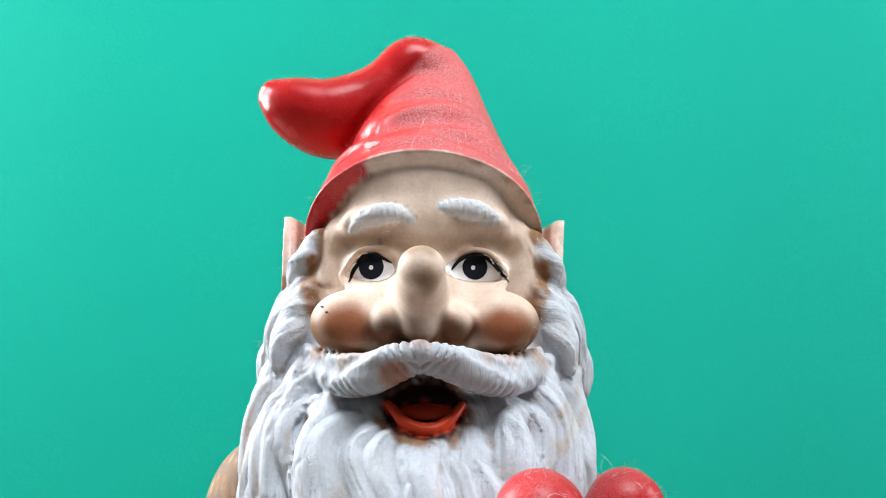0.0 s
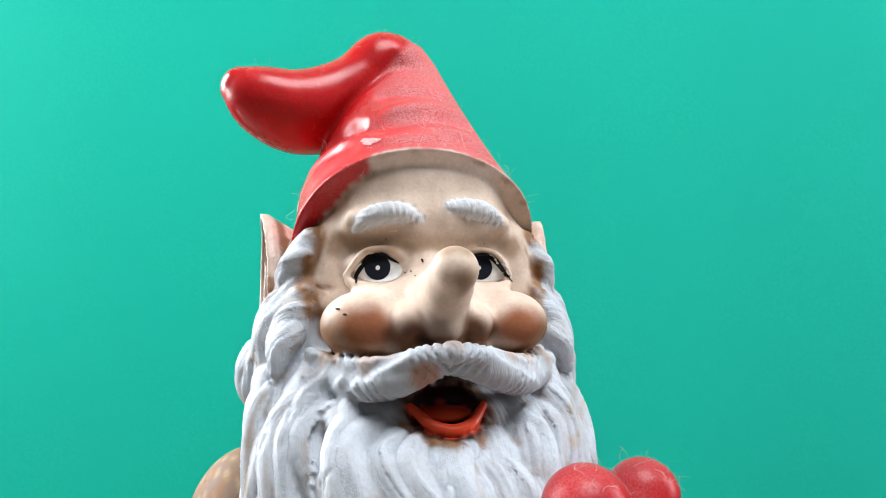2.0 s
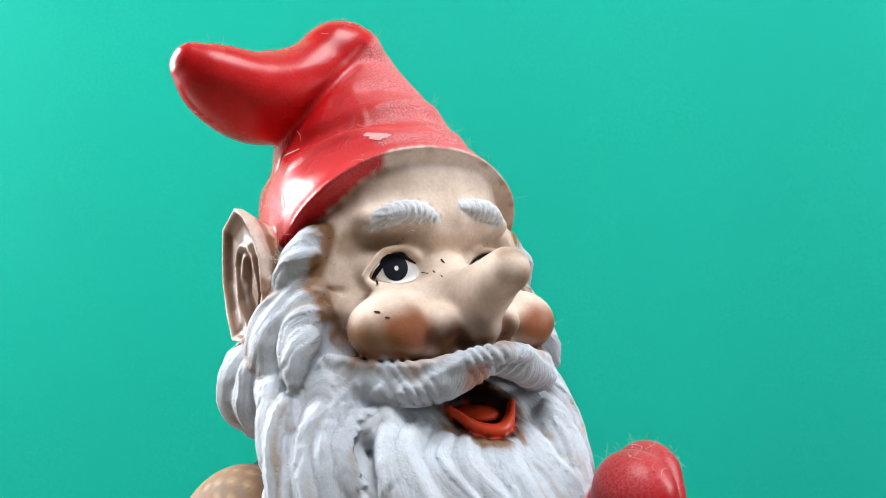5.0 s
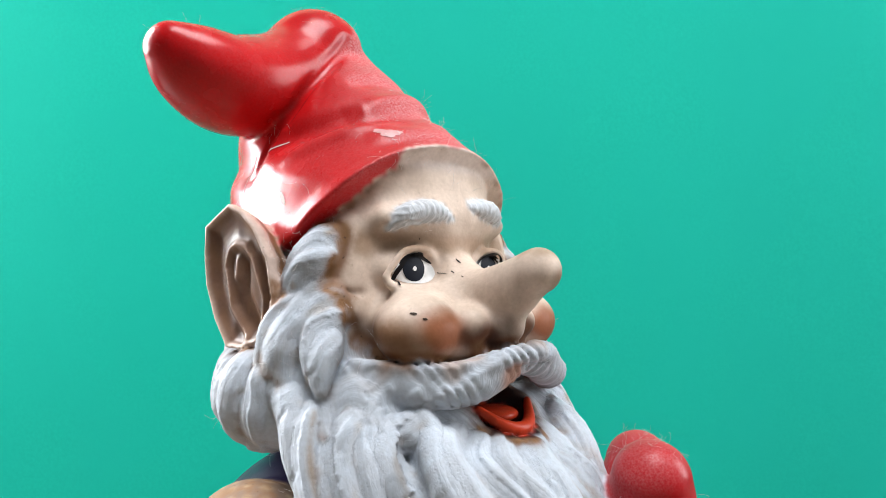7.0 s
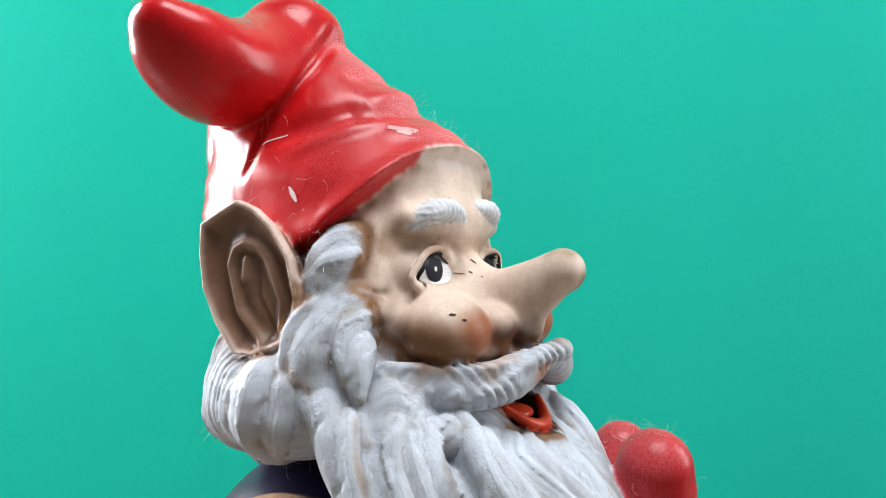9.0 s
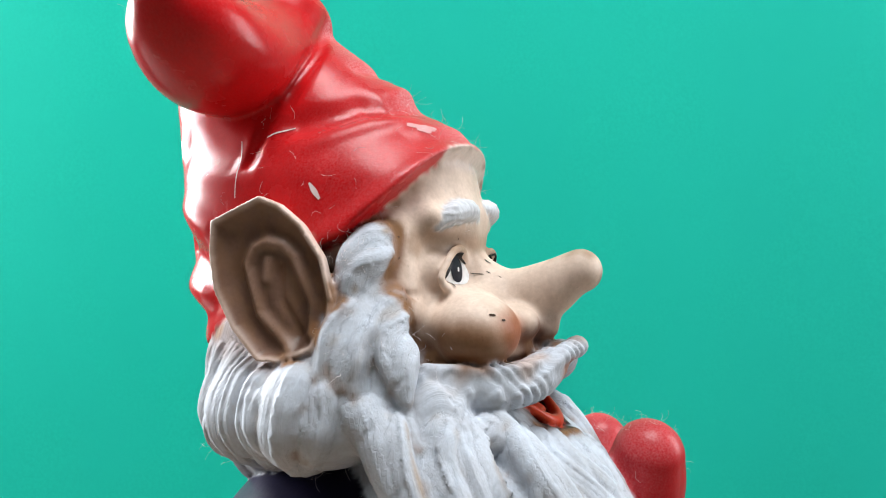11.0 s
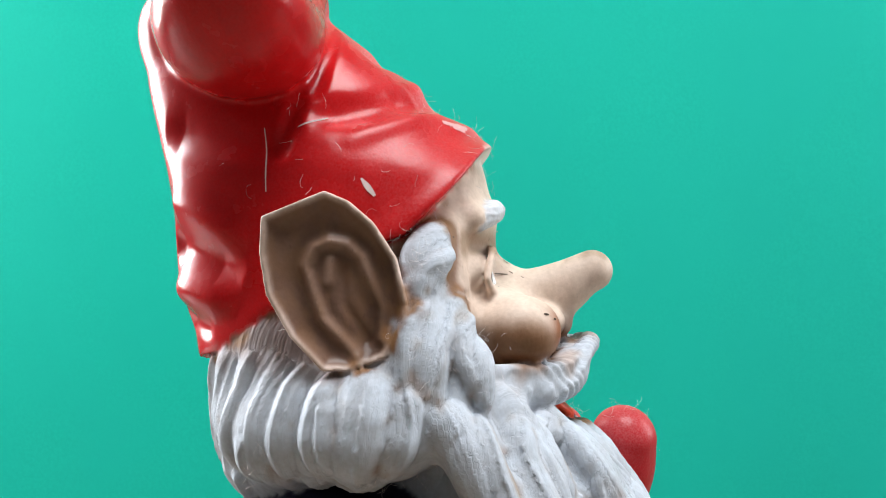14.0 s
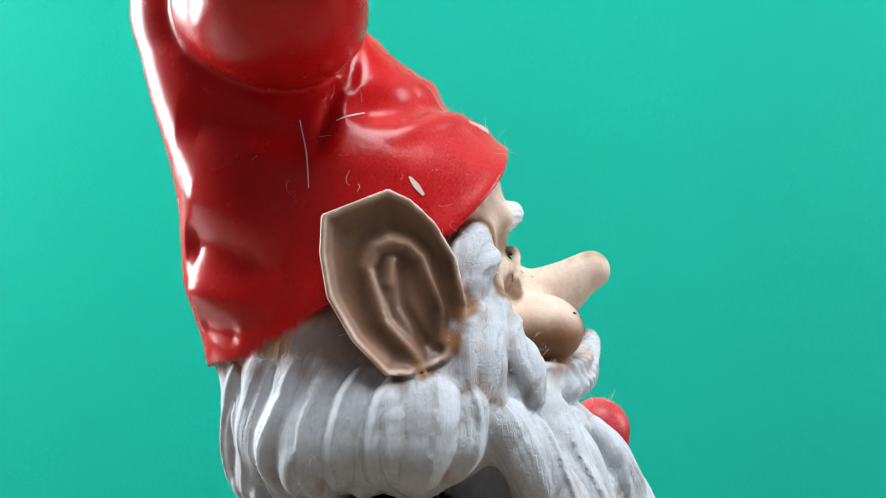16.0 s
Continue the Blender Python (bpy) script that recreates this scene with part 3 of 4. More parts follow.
def moustache():
    """Two wings of parallel strands."""
    wings = ([(MID, -0.152, -0.118, 0.018), (-0.085, -0.150, -0.128, 0.024), (-0.125, -0.130, -0.144, 0.028), (-0.168, -0.085, -0.146, 0.025), (-0.210, -0.030, -0.132, 0.013)],
             [(MID, -0.152, -0.118, 0.018), (-0.005, -0.150, -0.126, 0.024), (0.04, -0.130, -0.142, 0.027), (0.085, -0.082, -0.146, 0.024), (0.125, -0.032, -0.138, 0.013)])
    ledge = [(MID, -0.178, -0.106, 0.009), (-0.090, -0.168, -0.113, 0.011), (-0.135, -0.140, -0.127, 0.013), (-0.178, -0.090, -0.130, 0.012), (-0.212, -0.035, -0.122, 0.007)]
    for sx in (-1, 1):
        tube(curve([(q[0] if sx < 0 else 2 * MID - q[0], *q[1:]) for q in ledge], 20), 0.008, HAIR)
    for w, pts in enumerate(wings):
        sx = -1 if w == 0 else 1
        tube(curve(pts, 20), 0.006, HAIR)
        run = np.array(curve(pts, 40))
        if w == 0:
            tube(curve([(-0.098, -0.160, -0.112, 0.008), (MID, -0.182, -0.106, 0.011), (0.002, -0.160, -0.110, 0.008)]), 0.014, HAIR)
        base = FIELD.copy()
        for i in range(2, 38, 2):                                             # strands slant across the wing
            c = run[i]
            st = (c[0] + 0.4 * sx * c[3], c[1] - 0.7 * c[3], c[2] + 0.8 * c[3])
            way = (0.9 * sx, 0.45, -0.9) if i > 5 else (0.25 * sx, 0.1, -1)
            press(flow(st, way, c[3] * (1.4 + 0.5 * (i % 3)), base, 0.15 * sx, 6), 0.0042, 0.0125 - 0.0024 * (i % 3))


# ---- from the field to a mesh ----
def surface():
    s = FIELD
    n = DIM - 1
    inside = s < 0
    cnt = np.zeros(tuple(n), np.uint8)
    corners = [(a, b, c) for a in (0, 1) for b in (0, 1) for c in (0, 1)]
    for a, b, c in corners:
        cnt += inside[a:a + n[0], b:b + n[1], c:c + n[2]]
    act = (cnt > 0) & (cnt < 8)
    idx = np.argwhere(act)
    number = np.full(tuple(n), -1, np.int32)
    number[act] = np.arange(len(idx))
    val = {c: s[idx[:, 0] + c[0], idx[:, 1] + c[1], idx[:, 2] + c[2]] for c in corners}
    total = np.zeros((len(idx), 3))
    hits = np.zeros(len(idx))
    for c in corners:
        for ax in range(3):
            if c[ax] == 0:
                e = tuple(1 if i == ax else c[i] for i in range(3))
                va, vb = val[c], val[e]
                cross = (va < 0) != (vb < 0)
                t = np.where(cross, va / np.where(cross, va - vb, 1), 0)
                p = np.tile(np.array(c, float), (len(idx), 1))
                p[:, ax] += t
                total += np.where(cross[:, None], p, 0)
                hits += cross
    verts = LO + (idx + total / hits[:, None]) * CELL
    quads = []
    for ax in range(3):
        b, c = (ax + 1) % 3, (ax + 2) % 3
        lo, hi = [slice(1, -1)] * 3, [slice(1, -1)] * 3
        lo[ax], hi[ax] = slice(0, -1), slice(1, None)
        A, B = inside[tuple(lo)], inside[tuple(hi)]
        e = np.argwhere(A != B)
        flip = A[tuple(e.T)]
        off = np.ones(3, int)
        off[ax] = 0
        e = e + off
        ring = []
        for db, dc in ((1, 1), (0, 1), (0, 0), (1, 0)):
            q = e.copy()
            q[:, b] -= db
            q[:, c] -= dc
            ring.append(number[tuple(q.T)])
        ring = np.array(ring).T
        ring[~flip] = ring[~flip][:, ::-1]
        quads.append(ring)
    quads = np.vstack(quads)
    coat = COAT[idx[:, 0], idx[:, 1], idx[:, 2]]
    near = np.full(len(idx), 9.0)
    for c in corners:                                                         # the coat of the corner nearest to the surface
        d = np.abs(val[c])
        better = d < near
        coat = np.where(better, COAT[idx[:, 0] + c[0], idx[:, 1] + c[1], idx[:, 2] + c[2]], coat)
        near = np.where(better, d, near)
    return verts, quads, coat


COLOURS = {HAT: (0.52, 0.002, 0.004), SKIN: (0.70, 0.565, 0.47), HAIR: (0.49, 0.54, 0.605), MOUTH: (0.022, 0.005, 0.005), LIP: (0.62, 0.055, 0.018),
           EAR: (0.66, 0.52, 0.45), MITT: (0.42, 0.004, 0.008), NAVY: (0.008, 0.006, 0.03), COATB: (0.22, 0.15, 0.11), BROW: (0.60, 0.63, 0.67), 0: (0.6, 0.45, 0.35)}
ROUGH = {HAT: 0.22, MITT: 0.3, HAIR: 0.5, SKIN: 0.42, EAR: 0.30, MOUTH: 0.4, LIP: 0.3, NAVY: 0.35, COATB: 0.6, BROW: 0.55, 0: 0.5}


def soft(d, lo, hi):
    t = np.clip((d - lo) / (hi - lo), 0, 1)
    return t * t * (3 - 2 * t)


def paint(v, coat):
    """The colours of the coats of paint, and their roughness, hair strands and dust."""
    col = np.array([COLOURS[c] for c in range(11)])[coat]
    fin = np.zeros((len(v), 4))
    fin[:, 0] = np.array([ROUGH[c] for c in range(11)])[coat]
    fin[:, 1] = ((coat == HAIR) | (coat == BROW)) * 0.45
    fin[:, 3] = np.where(coat == SKIN, 0.13, np.where(coat == HAIR, 0.07, np.where(coat == EAR, 0.35, np.where(coat == COATB, 0.8, 0.0))))
    x, y, z = v.T
    n = slope(v)

    def tint(mask, w, c, strength):
        nonlocal col
        w = (np.where(mask, w, 0) * strength)[:, None]
        col = col + (np.array(c) - col) * w

    wob = 0.0026 * (np.sin(170 * x + 60 * z) + np.sin(140 * z - 90 * y) + np.sin(230 * y + 50 * x))
    skin = coat == SKIN
    for cx in (-0.147, 0.057):                                               # blush on the cheeks
        r = np.linalg.norm((v - (cx, -0.118, -0.082)) / (1.1, 1, 0.85), axis=1) + wob * 0.6
        tint(skin, 1 - soft(r, 0.020, 0.046), (0.30, 0.095, 0.038), 0.95)
    # darker brown low on the sides of the cheeks
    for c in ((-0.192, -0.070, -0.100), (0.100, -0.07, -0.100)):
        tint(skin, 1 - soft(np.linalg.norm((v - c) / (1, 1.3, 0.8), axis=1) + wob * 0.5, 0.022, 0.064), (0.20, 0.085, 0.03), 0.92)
    tint(skin, 1 - soft(np.linalg.norm((v - (MID + 0.012, -0.212, -0.032)) / (0.8, 1, 1.1), axis=1) + wob * 0.6, 0.010, 0.036), (0.24, 0.15, 0.09), 0.85)   # darker brown under the tip of the nose
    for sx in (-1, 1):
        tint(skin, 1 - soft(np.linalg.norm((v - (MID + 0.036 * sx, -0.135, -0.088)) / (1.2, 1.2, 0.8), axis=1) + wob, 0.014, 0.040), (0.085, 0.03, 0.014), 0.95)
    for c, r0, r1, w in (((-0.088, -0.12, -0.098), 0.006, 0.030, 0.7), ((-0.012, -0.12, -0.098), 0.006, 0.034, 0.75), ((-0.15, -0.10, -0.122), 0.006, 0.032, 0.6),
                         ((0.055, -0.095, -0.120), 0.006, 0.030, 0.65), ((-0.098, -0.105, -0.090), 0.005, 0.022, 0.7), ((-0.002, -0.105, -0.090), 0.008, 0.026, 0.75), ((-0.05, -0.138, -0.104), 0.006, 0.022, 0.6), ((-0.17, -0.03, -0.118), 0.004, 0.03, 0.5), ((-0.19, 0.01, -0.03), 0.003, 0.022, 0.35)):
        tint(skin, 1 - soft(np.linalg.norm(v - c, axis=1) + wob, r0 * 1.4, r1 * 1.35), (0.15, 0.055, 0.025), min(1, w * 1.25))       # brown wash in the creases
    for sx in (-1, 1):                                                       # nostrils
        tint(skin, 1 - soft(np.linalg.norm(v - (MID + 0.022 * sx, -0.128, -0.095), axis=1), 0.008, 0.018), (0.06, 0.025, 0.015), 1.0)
    tint(skin, soft(z + wob, 0.006, 0.02) * (1 - soft(z, 0.03, 0.05)) * (y < 0), (0.24, 0.13, 0.06), 0.65)   # darker brown band under the brows
    tint(skin, soft(z, 0.118, 0.132), (0.80, 0.68, 0.62), 0.95)                 # pale band under the rim of the hat, lightened further against the shade there
    hair = coat == HAIR
    for c in ((-0.135, -0.130, -0.116), (0.045, -0.125, -0.114), (-0.05, -0.165, -0.096), (-0.185, -0.07, -0.122), (0.095, -0.065, -0.125)):
        tint(hair, 1 - soft(np.linalg.norm((v - c) / (1.3, 1.1, 0.8), axis=1) + 1.6 * wob, 0.010, 0.032), (0.42, 0.25, 0.15), 0.55)   # wash on the moustache
    tint(hair, 1 - soft(np.linalg.norm((v - (-0.080, -0.170, -0.138)) / (1.0, 1.3, 1.0), axis=1) + wob * 0.6, 0.014, 0.026), (0.42, 0.20, 0.12), 0.8)   # smudge over the mouth
    tint(hair, 1 - soft(np.linalg.norm((v - (-0.042, -0.145, -0.235)) / (2.0, 1, 0.5), axis=1) + wob, 0.012, 0.03), (0.28, 0.13, 0.06), 0.6)
    tint(hair, 1 - soft(np.linalg.norm((v - (-0.20, -0.03, -0.150)) / (1.4, 1.4, 0.6), axis=1) + wob, 0.01, 0.034), (0.22, 0.15, 0.10), 0.55)
    for c in ((-0.112, -0.13, -0.168), (0.022, -0.13, -0.168)):                # dark corners of the mouth
        tint(hair, 1 - soft(np.linalg.norm((v - c) / (1.6, 1.3, 0.7), axis=1) + wob * 0.5, 0.008, 0.022), (0.10, 0.05, 0.03), 0.8)
    # hair at the back gets darker brown up towards the rim of the hat
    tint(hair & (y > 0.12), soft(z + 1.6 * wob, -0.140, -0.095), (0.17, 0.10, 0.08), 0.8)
    tint(hair & (x > 0.10), soft(np.sin(130 * z + 60 * y + 8 * np.sin(60 * x)) + np.sin(47 * y - 90 * x), 1.0, 1.8), (0.42, 0.30, 0.16), 0.5)
    for k, run in enumerate(STAINS):
        run = np.array(run)
        lo, hi = run.min(0) - 0.01, run.max(0) + 0.01
        pick = np.where(hair & np.all((v > lo) & (v < hi), axis=1))[0]
        if len(pick):
            d = np.full(len(pick), 9.0)
            for a, b in zip(run, run[1:]):
                e = b - a
                t = np.clip((v[pick] - a) @ e / max(e @ e, 1e-9), 0, 1)
                d = np.minimum(d, np.linalg.norm(v[pick] - a - t[:, None] * e, axis=1))
            w = np.zeros(len(v))
            w[pick] = 1 - soft(d + 0.25 * wob[pick], 0.0012, 0.0052)
            tint(hair, w, (0.30, 0.21, 0.12), 0.45 + 0.35 * (k % 3 == 0))
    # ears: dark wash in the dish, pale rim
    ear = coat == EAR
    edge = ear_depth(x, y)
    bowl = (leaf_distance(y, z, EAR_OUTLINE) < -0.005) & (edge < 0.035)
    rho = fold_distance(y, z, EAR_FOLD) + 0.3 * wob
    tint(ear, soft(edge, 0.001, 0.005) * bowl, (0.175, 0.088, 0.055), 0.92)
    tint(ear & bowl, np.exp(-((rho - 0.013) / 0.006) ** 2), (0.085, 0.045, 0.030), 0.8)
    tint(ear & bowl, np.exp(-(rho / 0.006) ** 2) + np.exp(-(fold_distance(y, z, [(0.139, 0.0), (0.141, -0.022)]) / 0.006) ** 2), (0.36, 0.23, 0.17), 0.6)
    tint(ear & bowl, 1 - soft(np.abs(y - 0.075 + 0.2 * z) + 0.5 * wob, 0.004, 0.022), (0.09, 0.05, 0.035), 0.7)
    tint(ear & (edge > 0.03) & (y < 0.10), soft(wob, -0.001, 0.004), (0.30, 0.15, 0.06), 0.6)
    # dust on the hat's front and top, none on the glossy side
    hat_side = soft(-0.85 * n[:, 1] + 0.30 * n[:, 0] + 0.30 * n[:, 2], 0.30, 0.95)
    lobe = 1 - soft(x + 0.061 - 0.7225 * (z - 0.361), -0.006, 0.006)
    hat_ = coat == HAT
    fin[:, 2] = np.where(hat_, np.maximum(hat_side, 0.15 * soft(0.22 - y, 0.0, 0.14) * soft(n[:, 2], -0.1, 0.5)) * (1 - 0.93 * lobe * (z > 0.17)) * 0.78 + 0.03, 0) + (coat == MITT) * 0.25 * soft(n[:, 2] - 0.5 * n[:, 0], 0.0, 0.9)
    fin[:, 0] = np.where(hat_, 0.19 + 0.42 * fin[:, 2], fin[:, 0])
    tint(coat == COATB, soft(np.sin(210 * x + 120 * z) * np.sin(190 * y - 140 * z), 0.1, 0.7), (0.45, 0.33, 0.20), 0.7)
    return col, fin


def decal(px, pz, y0=-0.30, lift=0.0007, side=False):
    """A coat of paint with its own edge: a sheet of (x, z) laid from the front onto the surface, or of (y, z) from the side. Returns points and faces."""
    rows, cols = px.shape
    x, z = px.ravel(), pz.ravel()
    ys = np.arange(y0, y0 + 0.34, 0.0012)
    hit = np.full(len(x), y0)
    last = None
    done = np.zeros(len(x), bool)
    for yv in ys:
        f = sample(np.stack([np.full(len(x), yv), x, z] if side else [x, np.full(len(x), yv), z], 1))
        if last is not None:
            now = (f < 0) & ~done
            hit[now] = yv - 0.0012 * (-f[now]) / np.maximum(last[now] - f[now], 1e-6)
            done |= now
        last = f
    pts = np.stack([hit, x, z] if side else [x, hit, z], 1)
    pts = pts + slope(pts) * lift
    if side:
        px = px[:, ::-1]
    faces = [(r * cols + c, (r + 1) * cols + c, (r + 1) * cols + c + 1, r * cols + c + 1) for r in range(rows - 1) for c in range(cols - 1)]
    return pts, faces


def disc(cx, cz, rx, rz, rings=5, spokes=28, shape=None, y0=-0.075):
    a = np.linspace(0, 2 * math.pi, spokes + 1)
    t = np.linspace(0.02, 1, rings)[:, None]
    k = np.ones_like(a) if shape is None else shape(a)
    return decal(cx + t * rx * np.cos(a) * k, cz + t * rz * np.sin(a) * k, y0)


def stroke(points, y0=-0.075, lift=0.0020, side=False):
    """A brush stroke through (x, z, half-width)."""
    run = np.array(curve([(p[0], p[1], 0, p[2]) for p in points], 24))
    d = np.gradient(run[:, :2], axis=0)
    d /= np.linalg.norm(d, axis=1, keepdims=True) + 1e-9
    w = np.array((-1, -0.3, 0.3, 1))
    return decal(run[:, 0:1] - d[:, 1:2] * run[:, 3:4] * w, run[:, 1:2] + d[:, 0:1] * run[:, 3:4] * w, y0, lift, side)


WHITE, BLACK, IRIS = (0.82, 0.82, 0.82), (0.008, 0.007, 0.008), (0.010, 0.013, 0.022)


def painted_eyes():
    out = []
    for cx, cz, rx, ix, iz, lash, hx in (
            (-0.122, -0.012, 0.029, -0.1235, -0.007, [(-0.153, -0.030, 0.0012), (-0.149, -0.014, 0.0030), (-0.134, 0.006, 0.0040), (-0.118, 0.0105, 0.0040), (-0.104, 0.004, 0.0030), (-0.094, -0.001, 0.0010)], -0.1235),
            (0.026, -0.010, 0.042, 0.0215, -0.0055, [(-0.0135, -0.011, 0.0012), (0.0, 0.005, 0.0030), (0.019, 0.0115, 0.0040), (0.038, 0.008, 0.0042), (0.053, -0.006, 0.0036), (0.069, -0.026, 0.0012)], 0.0190)):
        almond = lambda a: np.where(np.sin(a) < 0, 1.0, 1.0) * (1 - 0.10 * np.cos(2 * a - math.pi))
        out.append((*disc(cx, cz + 0.001, rx, 0.0185, 6, 32, almond), WHITE, 0.35))
        p, f = disc(ix, iz, 0.0175, 0.0178, 5, 28)
        out.append((p + (0, -0.0006, 0), f, IRIS, 0.5))
        p, f = disc(hx, iz - 0.001, 0.0030, 0.0032, 3, 12)
        out.append((p + (0, -0.0013, 0), f, WHITE, 0.3))
        out.append((*stroke(lash), BLACK, 0.35))
    for x, z, r in ((-0.0658, 0.0023, 0.0030), (-0.082, -0.012, 0.0016), (-0.079, -0.018, 0.0013), (-0.088, -0.014, 0.0012), (-0.112, 0.031, 0.0013), (0.030, 0.028, 0.0012)):
        out.append((*disc(x, z, r * 0.45, r, 3, 10), BLACK, 0.5))                    # stray specks of paint
    chip = (0.74, 0.62, 0.60)                                                # chips and scratches in the red
    for pts in ([(0.114, 0.094, 0.0012), (0.106, 0.084, 0.0034), (0.098, 0.074, 0.0016)], [(0.232, 0.155, 0.0006), (0.225, 0.118, 0.0008), (0.222, 0.078, 0.0007)],
                [(0.192, 0.156, 0.0006), (0.178, 0.163, 0.0013), (0.160, 0.170, 0.0008)]):
        out.append((*stroke(pts, -0.34, 0.0009, True), chip, 0.5))
    ragged = lambda a: 1 + 0.22 * np.sin(3 * a + 1) + 0.12 * np.sin(7 * a)
    out.append((*disc(-0.132, 0.172, 0.012, 0.006, 4, 30, ragged, -0.10), (0.70, 0.36, 0.36), 0.25))
    for x, z, r in ((-0.180, -0.060, 0.0020), (-0.172, -0.066, 0.0018), (0.078, -0.115, 0.0024)):
        out.append((*disc(x, z, r * 1.5, r * 0.7, 3, 10, y0=-0.20), (0.05, 0.03, 0.02), 0.5))
    return out


def lint():
    """Fine curled fibres of dust that cling to the edges."""
    rnd = random.Random(21)
    nrm = np.random.RandomState(5)
    pts, faces = [], []
    spots = [((-0.225, 0.06, 0.04), 0.03, 9), ((-0.255, 0.05, 0.01), 0.02, 10), ((0.02, 0.02, 0.20), 0.10, 30), ((-0.10, -0.02, 0.17), 0.08, 24), ((-0.07, 0.25, 0.41), 0.05, 12),
             ((-0.26, 0.04, -0.12), 0.04, 9), ((-0.26, 0.05, -0.23), 0.05, 10), ((-0.22, -0.02, -0.11), 0.03, 10), ((0.20, -0.18, -0.245), 0.05, 22), ((0.09, -0.27, -0.23), 0.05, 12),
             ((0.10, 0.07, 0.15), 0.07, 14), ((-0.20, 0.15, 0.12), 0.09, 9), ((0.13, -0.04, -0.12), 0.05, 8), ((-0.30, 0.28, 0.32), 0.05, 8), ((-0.28, 0.25, -0.23), 0.04, 6)]
    for c, spread, count in spots:
        for _ in range(count * 2):
            p = settle(np.array(c) + nrm.normal(0, spread * 0.6, 3), FIELD, 8)
            if abs(sample(p[None])[0]) > 0.004:
                continue
            n = slope(p[None])[0]
            d = nrm.normal(0, 1, 3) + n * rnd.uniform(0.0, 0.7)
            d /= np.linalg.norm(d)
            bend = nrm.normal(0, 0.5, 3)
            step = rnd.uniform(0.0015, 0.004)
            r = rnd.uniform(0.00010, 0.00018)
            first = len(pts)
            for i in range(7):
                side = np.cross(d, (0.3, 0.2, 0.93))
                side /= np.linalg.norm(side) + 1e-9
                up = np.cross(side, d)
                for j in range(3):
                    a = 2.094 * j
                    pts.append(p + n * 0.001 + (side * math.cos(a) + up * math.sin(a)) * r)
                if i:
                    o = first + 3 * i
                    faces += [(o - 3 + j, o - 3 + (j + 1) % 3, o + (j + 1) % 3, o + j) for j in range(3)]
                p = p + d * step
                low = sample(p[None])[0]
                if low < 0.0008:
                    p = p + slope(p[None])[0] * (0.0008 - low)
                d = d + bend * 0.5 + nrm.normal(0, 0.18, 3)
                d /= np.linalg.norm(d)
    return np.array(pts), faces


def lower_body(tris=40):
    """Coat, trousers and boots under the beard, and the arm to the mitten, down to the table."""
    pts, faces, cols = [], [], []

    def lathe(line, axis, colour, squash=0.8):
        first = len(pts)
        for (dx, dy, z, r) in line:
            for j in range(tris):
                a = 2 * math.pi * j / tris
                pts.append((axis[0] + dx + r * math.cos(a), axis[1] + dy + r * squash * math.sin(a), z))
                cols.append(colour)
        for i in range(len(line) - 1):
            for j in range(tris):
                o = first + i * tris
                faces.append((o + j, o + tris + j, o + tris + (j + 1) % tris, o + (j + 1) % tris))
    body = [(0, 0, z, r) for z, r in ((-0.36, 0.22), (-0.42, 0.262), (-0.50, 0.285), (-0.60, 0.30), (-0.70, 0.30), (-0.78, 0.27), (-0.80, 0.20), (-0.80, 0.01))]
    lathe(body, (MID, 0.09), COLOURS[COATB])
    for sx in (-1, 1):
        lathe([(0, 0, -0.78, 0.10), (0, 0, -0.90, 0.095), (0, -0.01, -0.96, 0.09)], (MID + 0.12 * sx, 0.09), COLOURS[NAVY], 1.0)
        lathe([(0, 0, -0.94, 0.02), (0, 0, -0.94, 0.10), (0, -0.04, -0.99, 0.12), (0, -0.06, -1.03, 0.135), (0, -0.06, -1.0535, 0.13), (0, -0.06, -1.0535, 0.01)], (MID + 0.12 * sx, 0.07), (0.03, 0.02, 0.018), 1.3)
    lathe([(0.0, 0.0, -0.40, 0.075), (0.0, -0.10, -0.47, 0.08), (-0.05, -0.20, -0.46, 0.07), (-0.07, -0.27, -0.41, 0.06), (-0.07, -0.28, -0.39, 0.05)], (0.20, 0.05), COLOURS[COATB], 1.0)
    return np.array(pts), faces, np.array(cols)


def spread(f, values):
    """Averages values at the points of a mesh with those of their neighbours."""
    a = np.concatenate([f[:, i] for i in range(4)])
    b = np.concatenate([f[:, (i + 1) % 4] for i in range(4)])
    n = len(values)
    count = np.bincount(a, minlength=n) + np.bincount(b, minlength=n) + 2.0
    out = np.empty_like(values)
    for c in range(values.shape[1]):
        out[:, c] = (2 * values[:, c] + np.bincount(a, values[b, c], n) + np.bincount(b, values[a, c], n)) / count
    return out


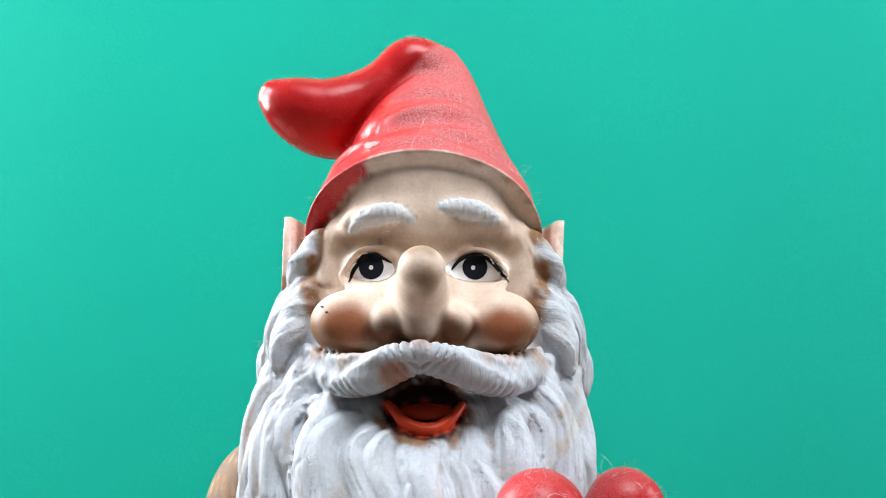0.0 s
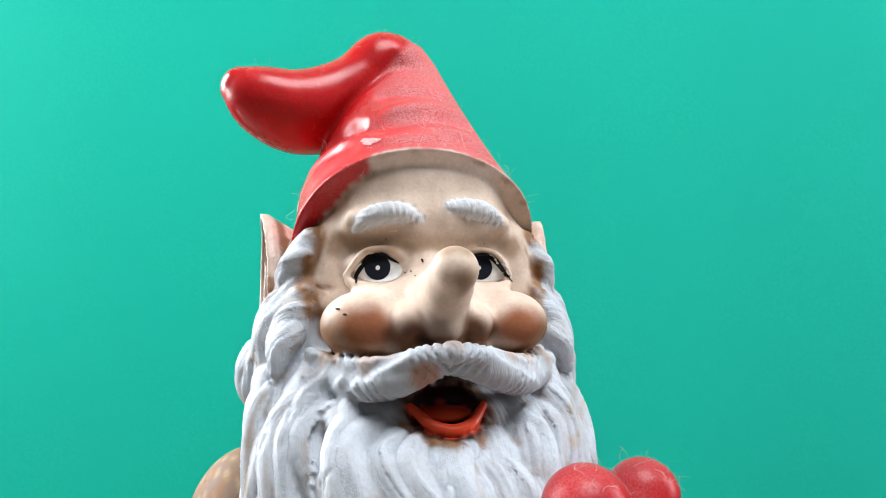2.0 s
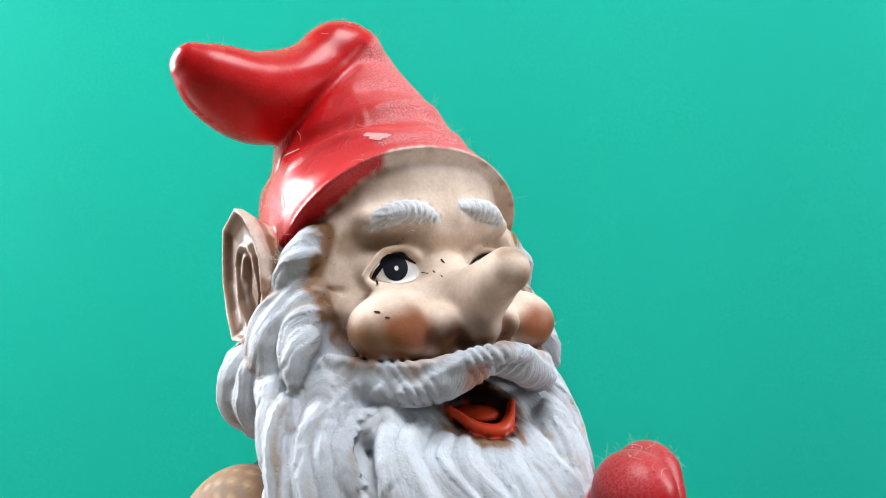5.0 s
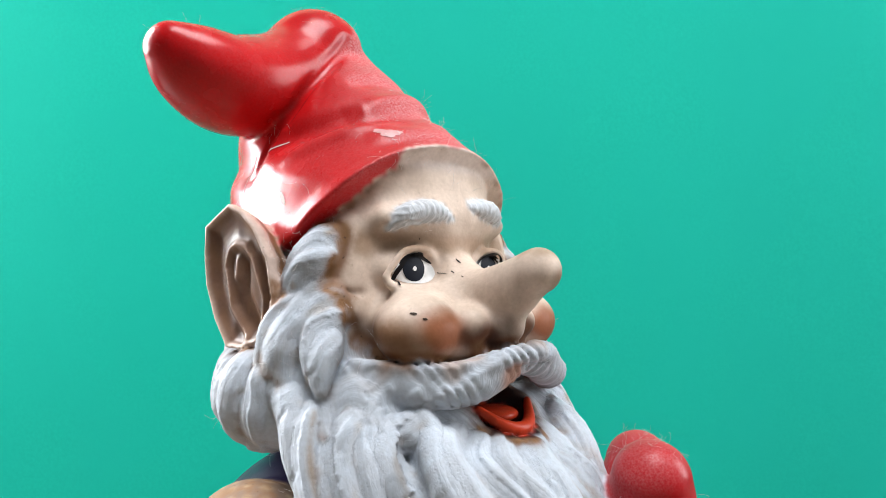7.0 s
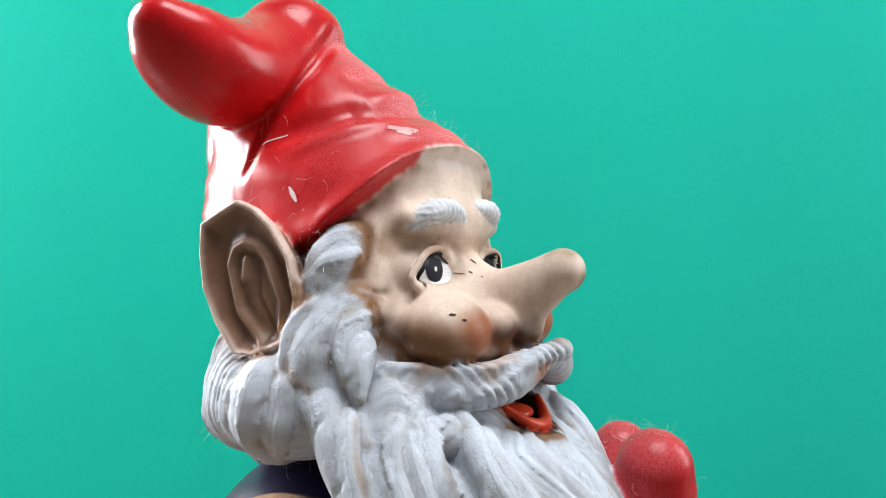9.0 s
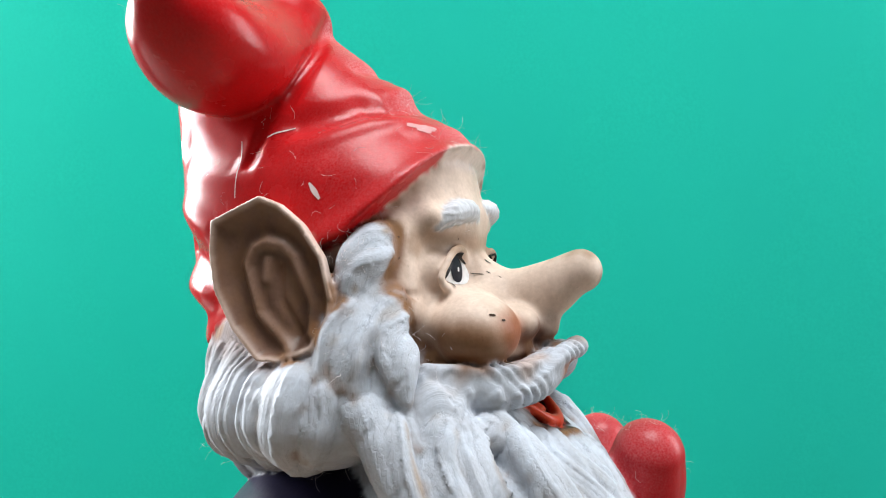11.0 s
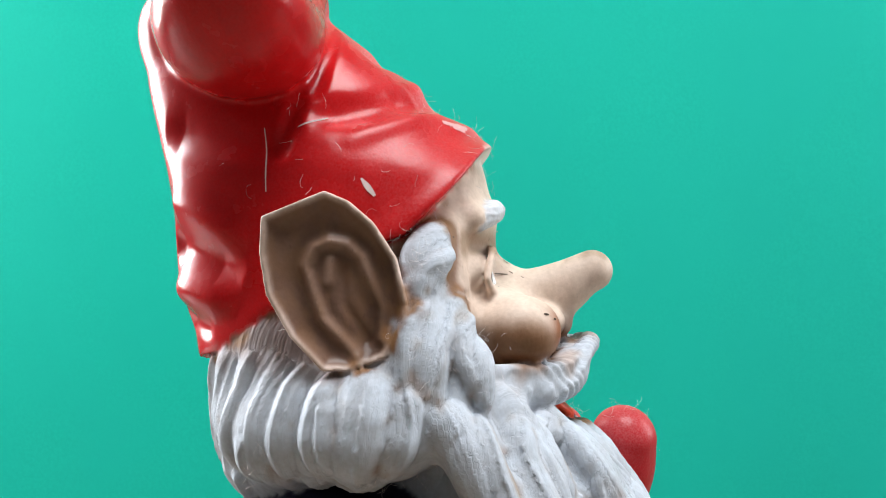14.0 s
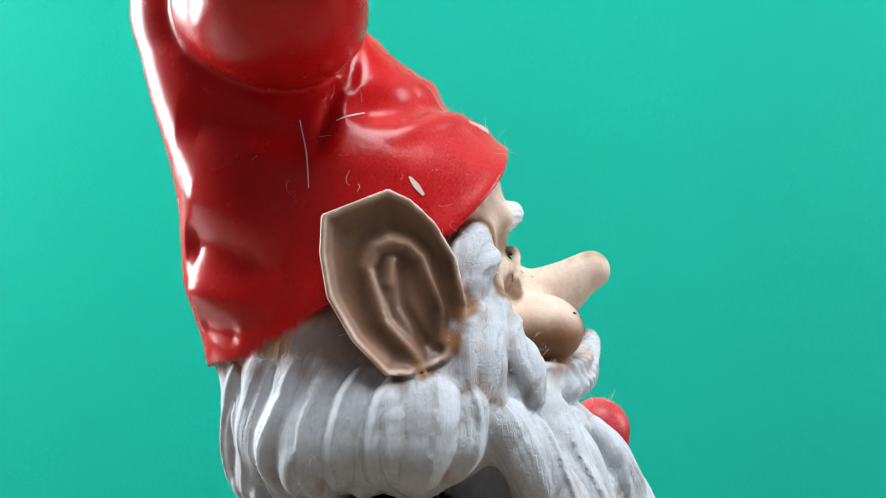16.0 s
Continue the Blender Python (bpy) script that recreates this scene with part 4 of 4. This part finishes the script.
def seams(v, f, coat, col, fin):
    """Old brown wash that has stayed, unevenly, where one coat of paint meets another and between the locks; hair also
    darkens along the hat and ears.
    """
    x, y, z = v.T
    uneven = np.sin(95 * x + 40 * z) * np.sin(88 * z - 61 * y) + 0.6 * np.sin(210 * y + 160 * x) * np.sin(190 * z + 70 * x)
    hair, skin, ear, hat_ = coat == HAIR, coat == SKIN, coat == EAR, coat == HAT
    for a, b, passes, lo, colour, strength in ((skin, hair, 34, -1.0, (0.16, 0.062, 0.022), 0.85), (hair, skin, 24, -0.5, (0.24, 0.12, 0.055), 0.75), (ear, hair | hat_, 20, -0.3, (0.28, 0.13, 0.05), 0.7),
                                               (hair, hat_ | ear, 30, -0.6, (0.16, 0.10, 0.085), 0.85), (skin, hat_, 12, 0.0, (0.30, 0.17, 0.09), 0.4), (hair, coat == MOUTH, 24, -1.0, (0.11, 0.05, 0.025), 0.9)):
        m = b.astype(float)[:, None]
        for _ in range(passes):
            m = spread(f, m)
        w = np.clip(m[:, 0] * 8.0, 0, 1) * soft(uneven, lo, lo + 0.9) * a * strength
        col = col + (np.array(colour) - col) * w[:, None]
        fin[:, 3] = np.minimum(fin[:, 3] + 1.3 * w, 1.0)
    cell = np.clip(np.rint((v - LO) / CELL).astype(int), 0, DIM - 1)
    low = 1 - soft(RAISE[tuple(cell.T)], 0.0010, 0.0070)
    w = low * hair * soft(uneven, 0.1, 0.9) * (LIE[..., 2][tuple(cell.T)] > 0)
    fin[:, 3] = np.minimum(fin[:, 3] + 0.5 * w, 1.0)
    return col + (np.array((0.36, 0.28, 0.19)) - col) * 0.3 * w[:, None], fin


def garden_gnome():
    sculpt()
    v, f, coat = surface()
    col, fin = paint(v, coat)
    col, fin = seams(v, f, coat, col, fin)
    for _ in range(2):                                                       # the brush blurs its edges a little
        col, fin = spread(f, col), spread(f, fin)
    points, colours, finishes, faces = [v], [col], [fin], [f]
    cell = np.clip(np.rint((v - LO) / CELL).astype(int), 0, DIM - 1)
    lie = LIE[tuple(cell.T)].astype(float)
    free = (lie[:, 2] == 0)[:, None]
    lie = np.where(free, np.stack([v[:, 0] + 0.6 * v[:, 1], v[:, 2], np.zeros(len(v))], 1), lie)
    runs = [lie * (130, 12, 7.3)]
    count = len(v)

    def join(p, q, c, rough):
        nonlocal count
        points.append(np.asarray(p))
        colours.append(np.broadcast_to(np.array(c), (len(p), 3)))
        finishes.append(np.tile((rough, 0.0, 0.0, 0.0), (len(p), 1)))
        runs.append(np.zeros((len(p), 3)))
        faces.append(np.array(q) + count)
        count += len(p)

    for p, q, c, rough in painted_eyes():
        join(p, q, c, rough)
    p, q = lint()
    join(p, q, (0.75, 0.72, 0.72), 0.8)
    p, q, c = lower_body()
    join(p, q, c, 0.6)
    v, f, col, fin = np.vstack(points), np.vstack(faces), np.vstack(colours), np.vstack(finishes)
    me = bpy.data.meshes.new("garden_gnome")
    me.vertices.add(len(v))
    me.vertices.foreach_set("co", (v * U).astype(np.float32).ravel())
    me.loops.add(f.size)
    me.loops.foreach_set("vertex_index", f.astype(np.int32).ravel())
    me.polygons.add(len(f))
    me.polygons.foreach_set("loop_start", np.arange(0, f.size, 4, dtype=np.int32))
    me.polygons.foreach_set("use_smooth", np.ones(len(f), bool))
    for name, values in (("paint", col), ("finish", fin)):
        at = me.attributes.new(name, "FLOAT_COLOR", "POINT")
        rgba = values if values.shape[1] == 4 else np.hstack([values, np.ones((len(values), 1))])
        at.data.foreach_set("color", rgba.astype(np.float32).ravel())
    at = me.attributes.new("strand", "FLOAT_VECTOR", "POINT")
    at.data.foreach_set("vector", np.vstack(runs).astype(np.float32).ravel())
    me.update(calc_edges=True)
    me.validate()
    me.materials.append(RESIN)
    return tagged(new("garden_gnome", me), "painted resin garden gnome figurine, red pointed hat, white beard", "figurine")


GNOME = garden_gnome()


def motions():
    """The figurine turns slowly at an even pace, about 6.4 degrees a second."""
    turns = ((0, 0.0), (1, 6.2), (2, 12.3), (3, 18.5), (4, 24.8), (5.25, 32.9), (6.5, 41.1), (7.5, 47.6), (8.5, 54.0), (9, 57.1), (10.25, 65.1), (11.5, 73.1),
             (12.5, 79.5), (13.5, 86.0), (14.5, 92.5), (15.5, 99.1), (16, 102.5))
    walk(GNOME, [(t, pose(0, 0, BASE * U, 0, 0, a)) for t, a in turns])


motions()
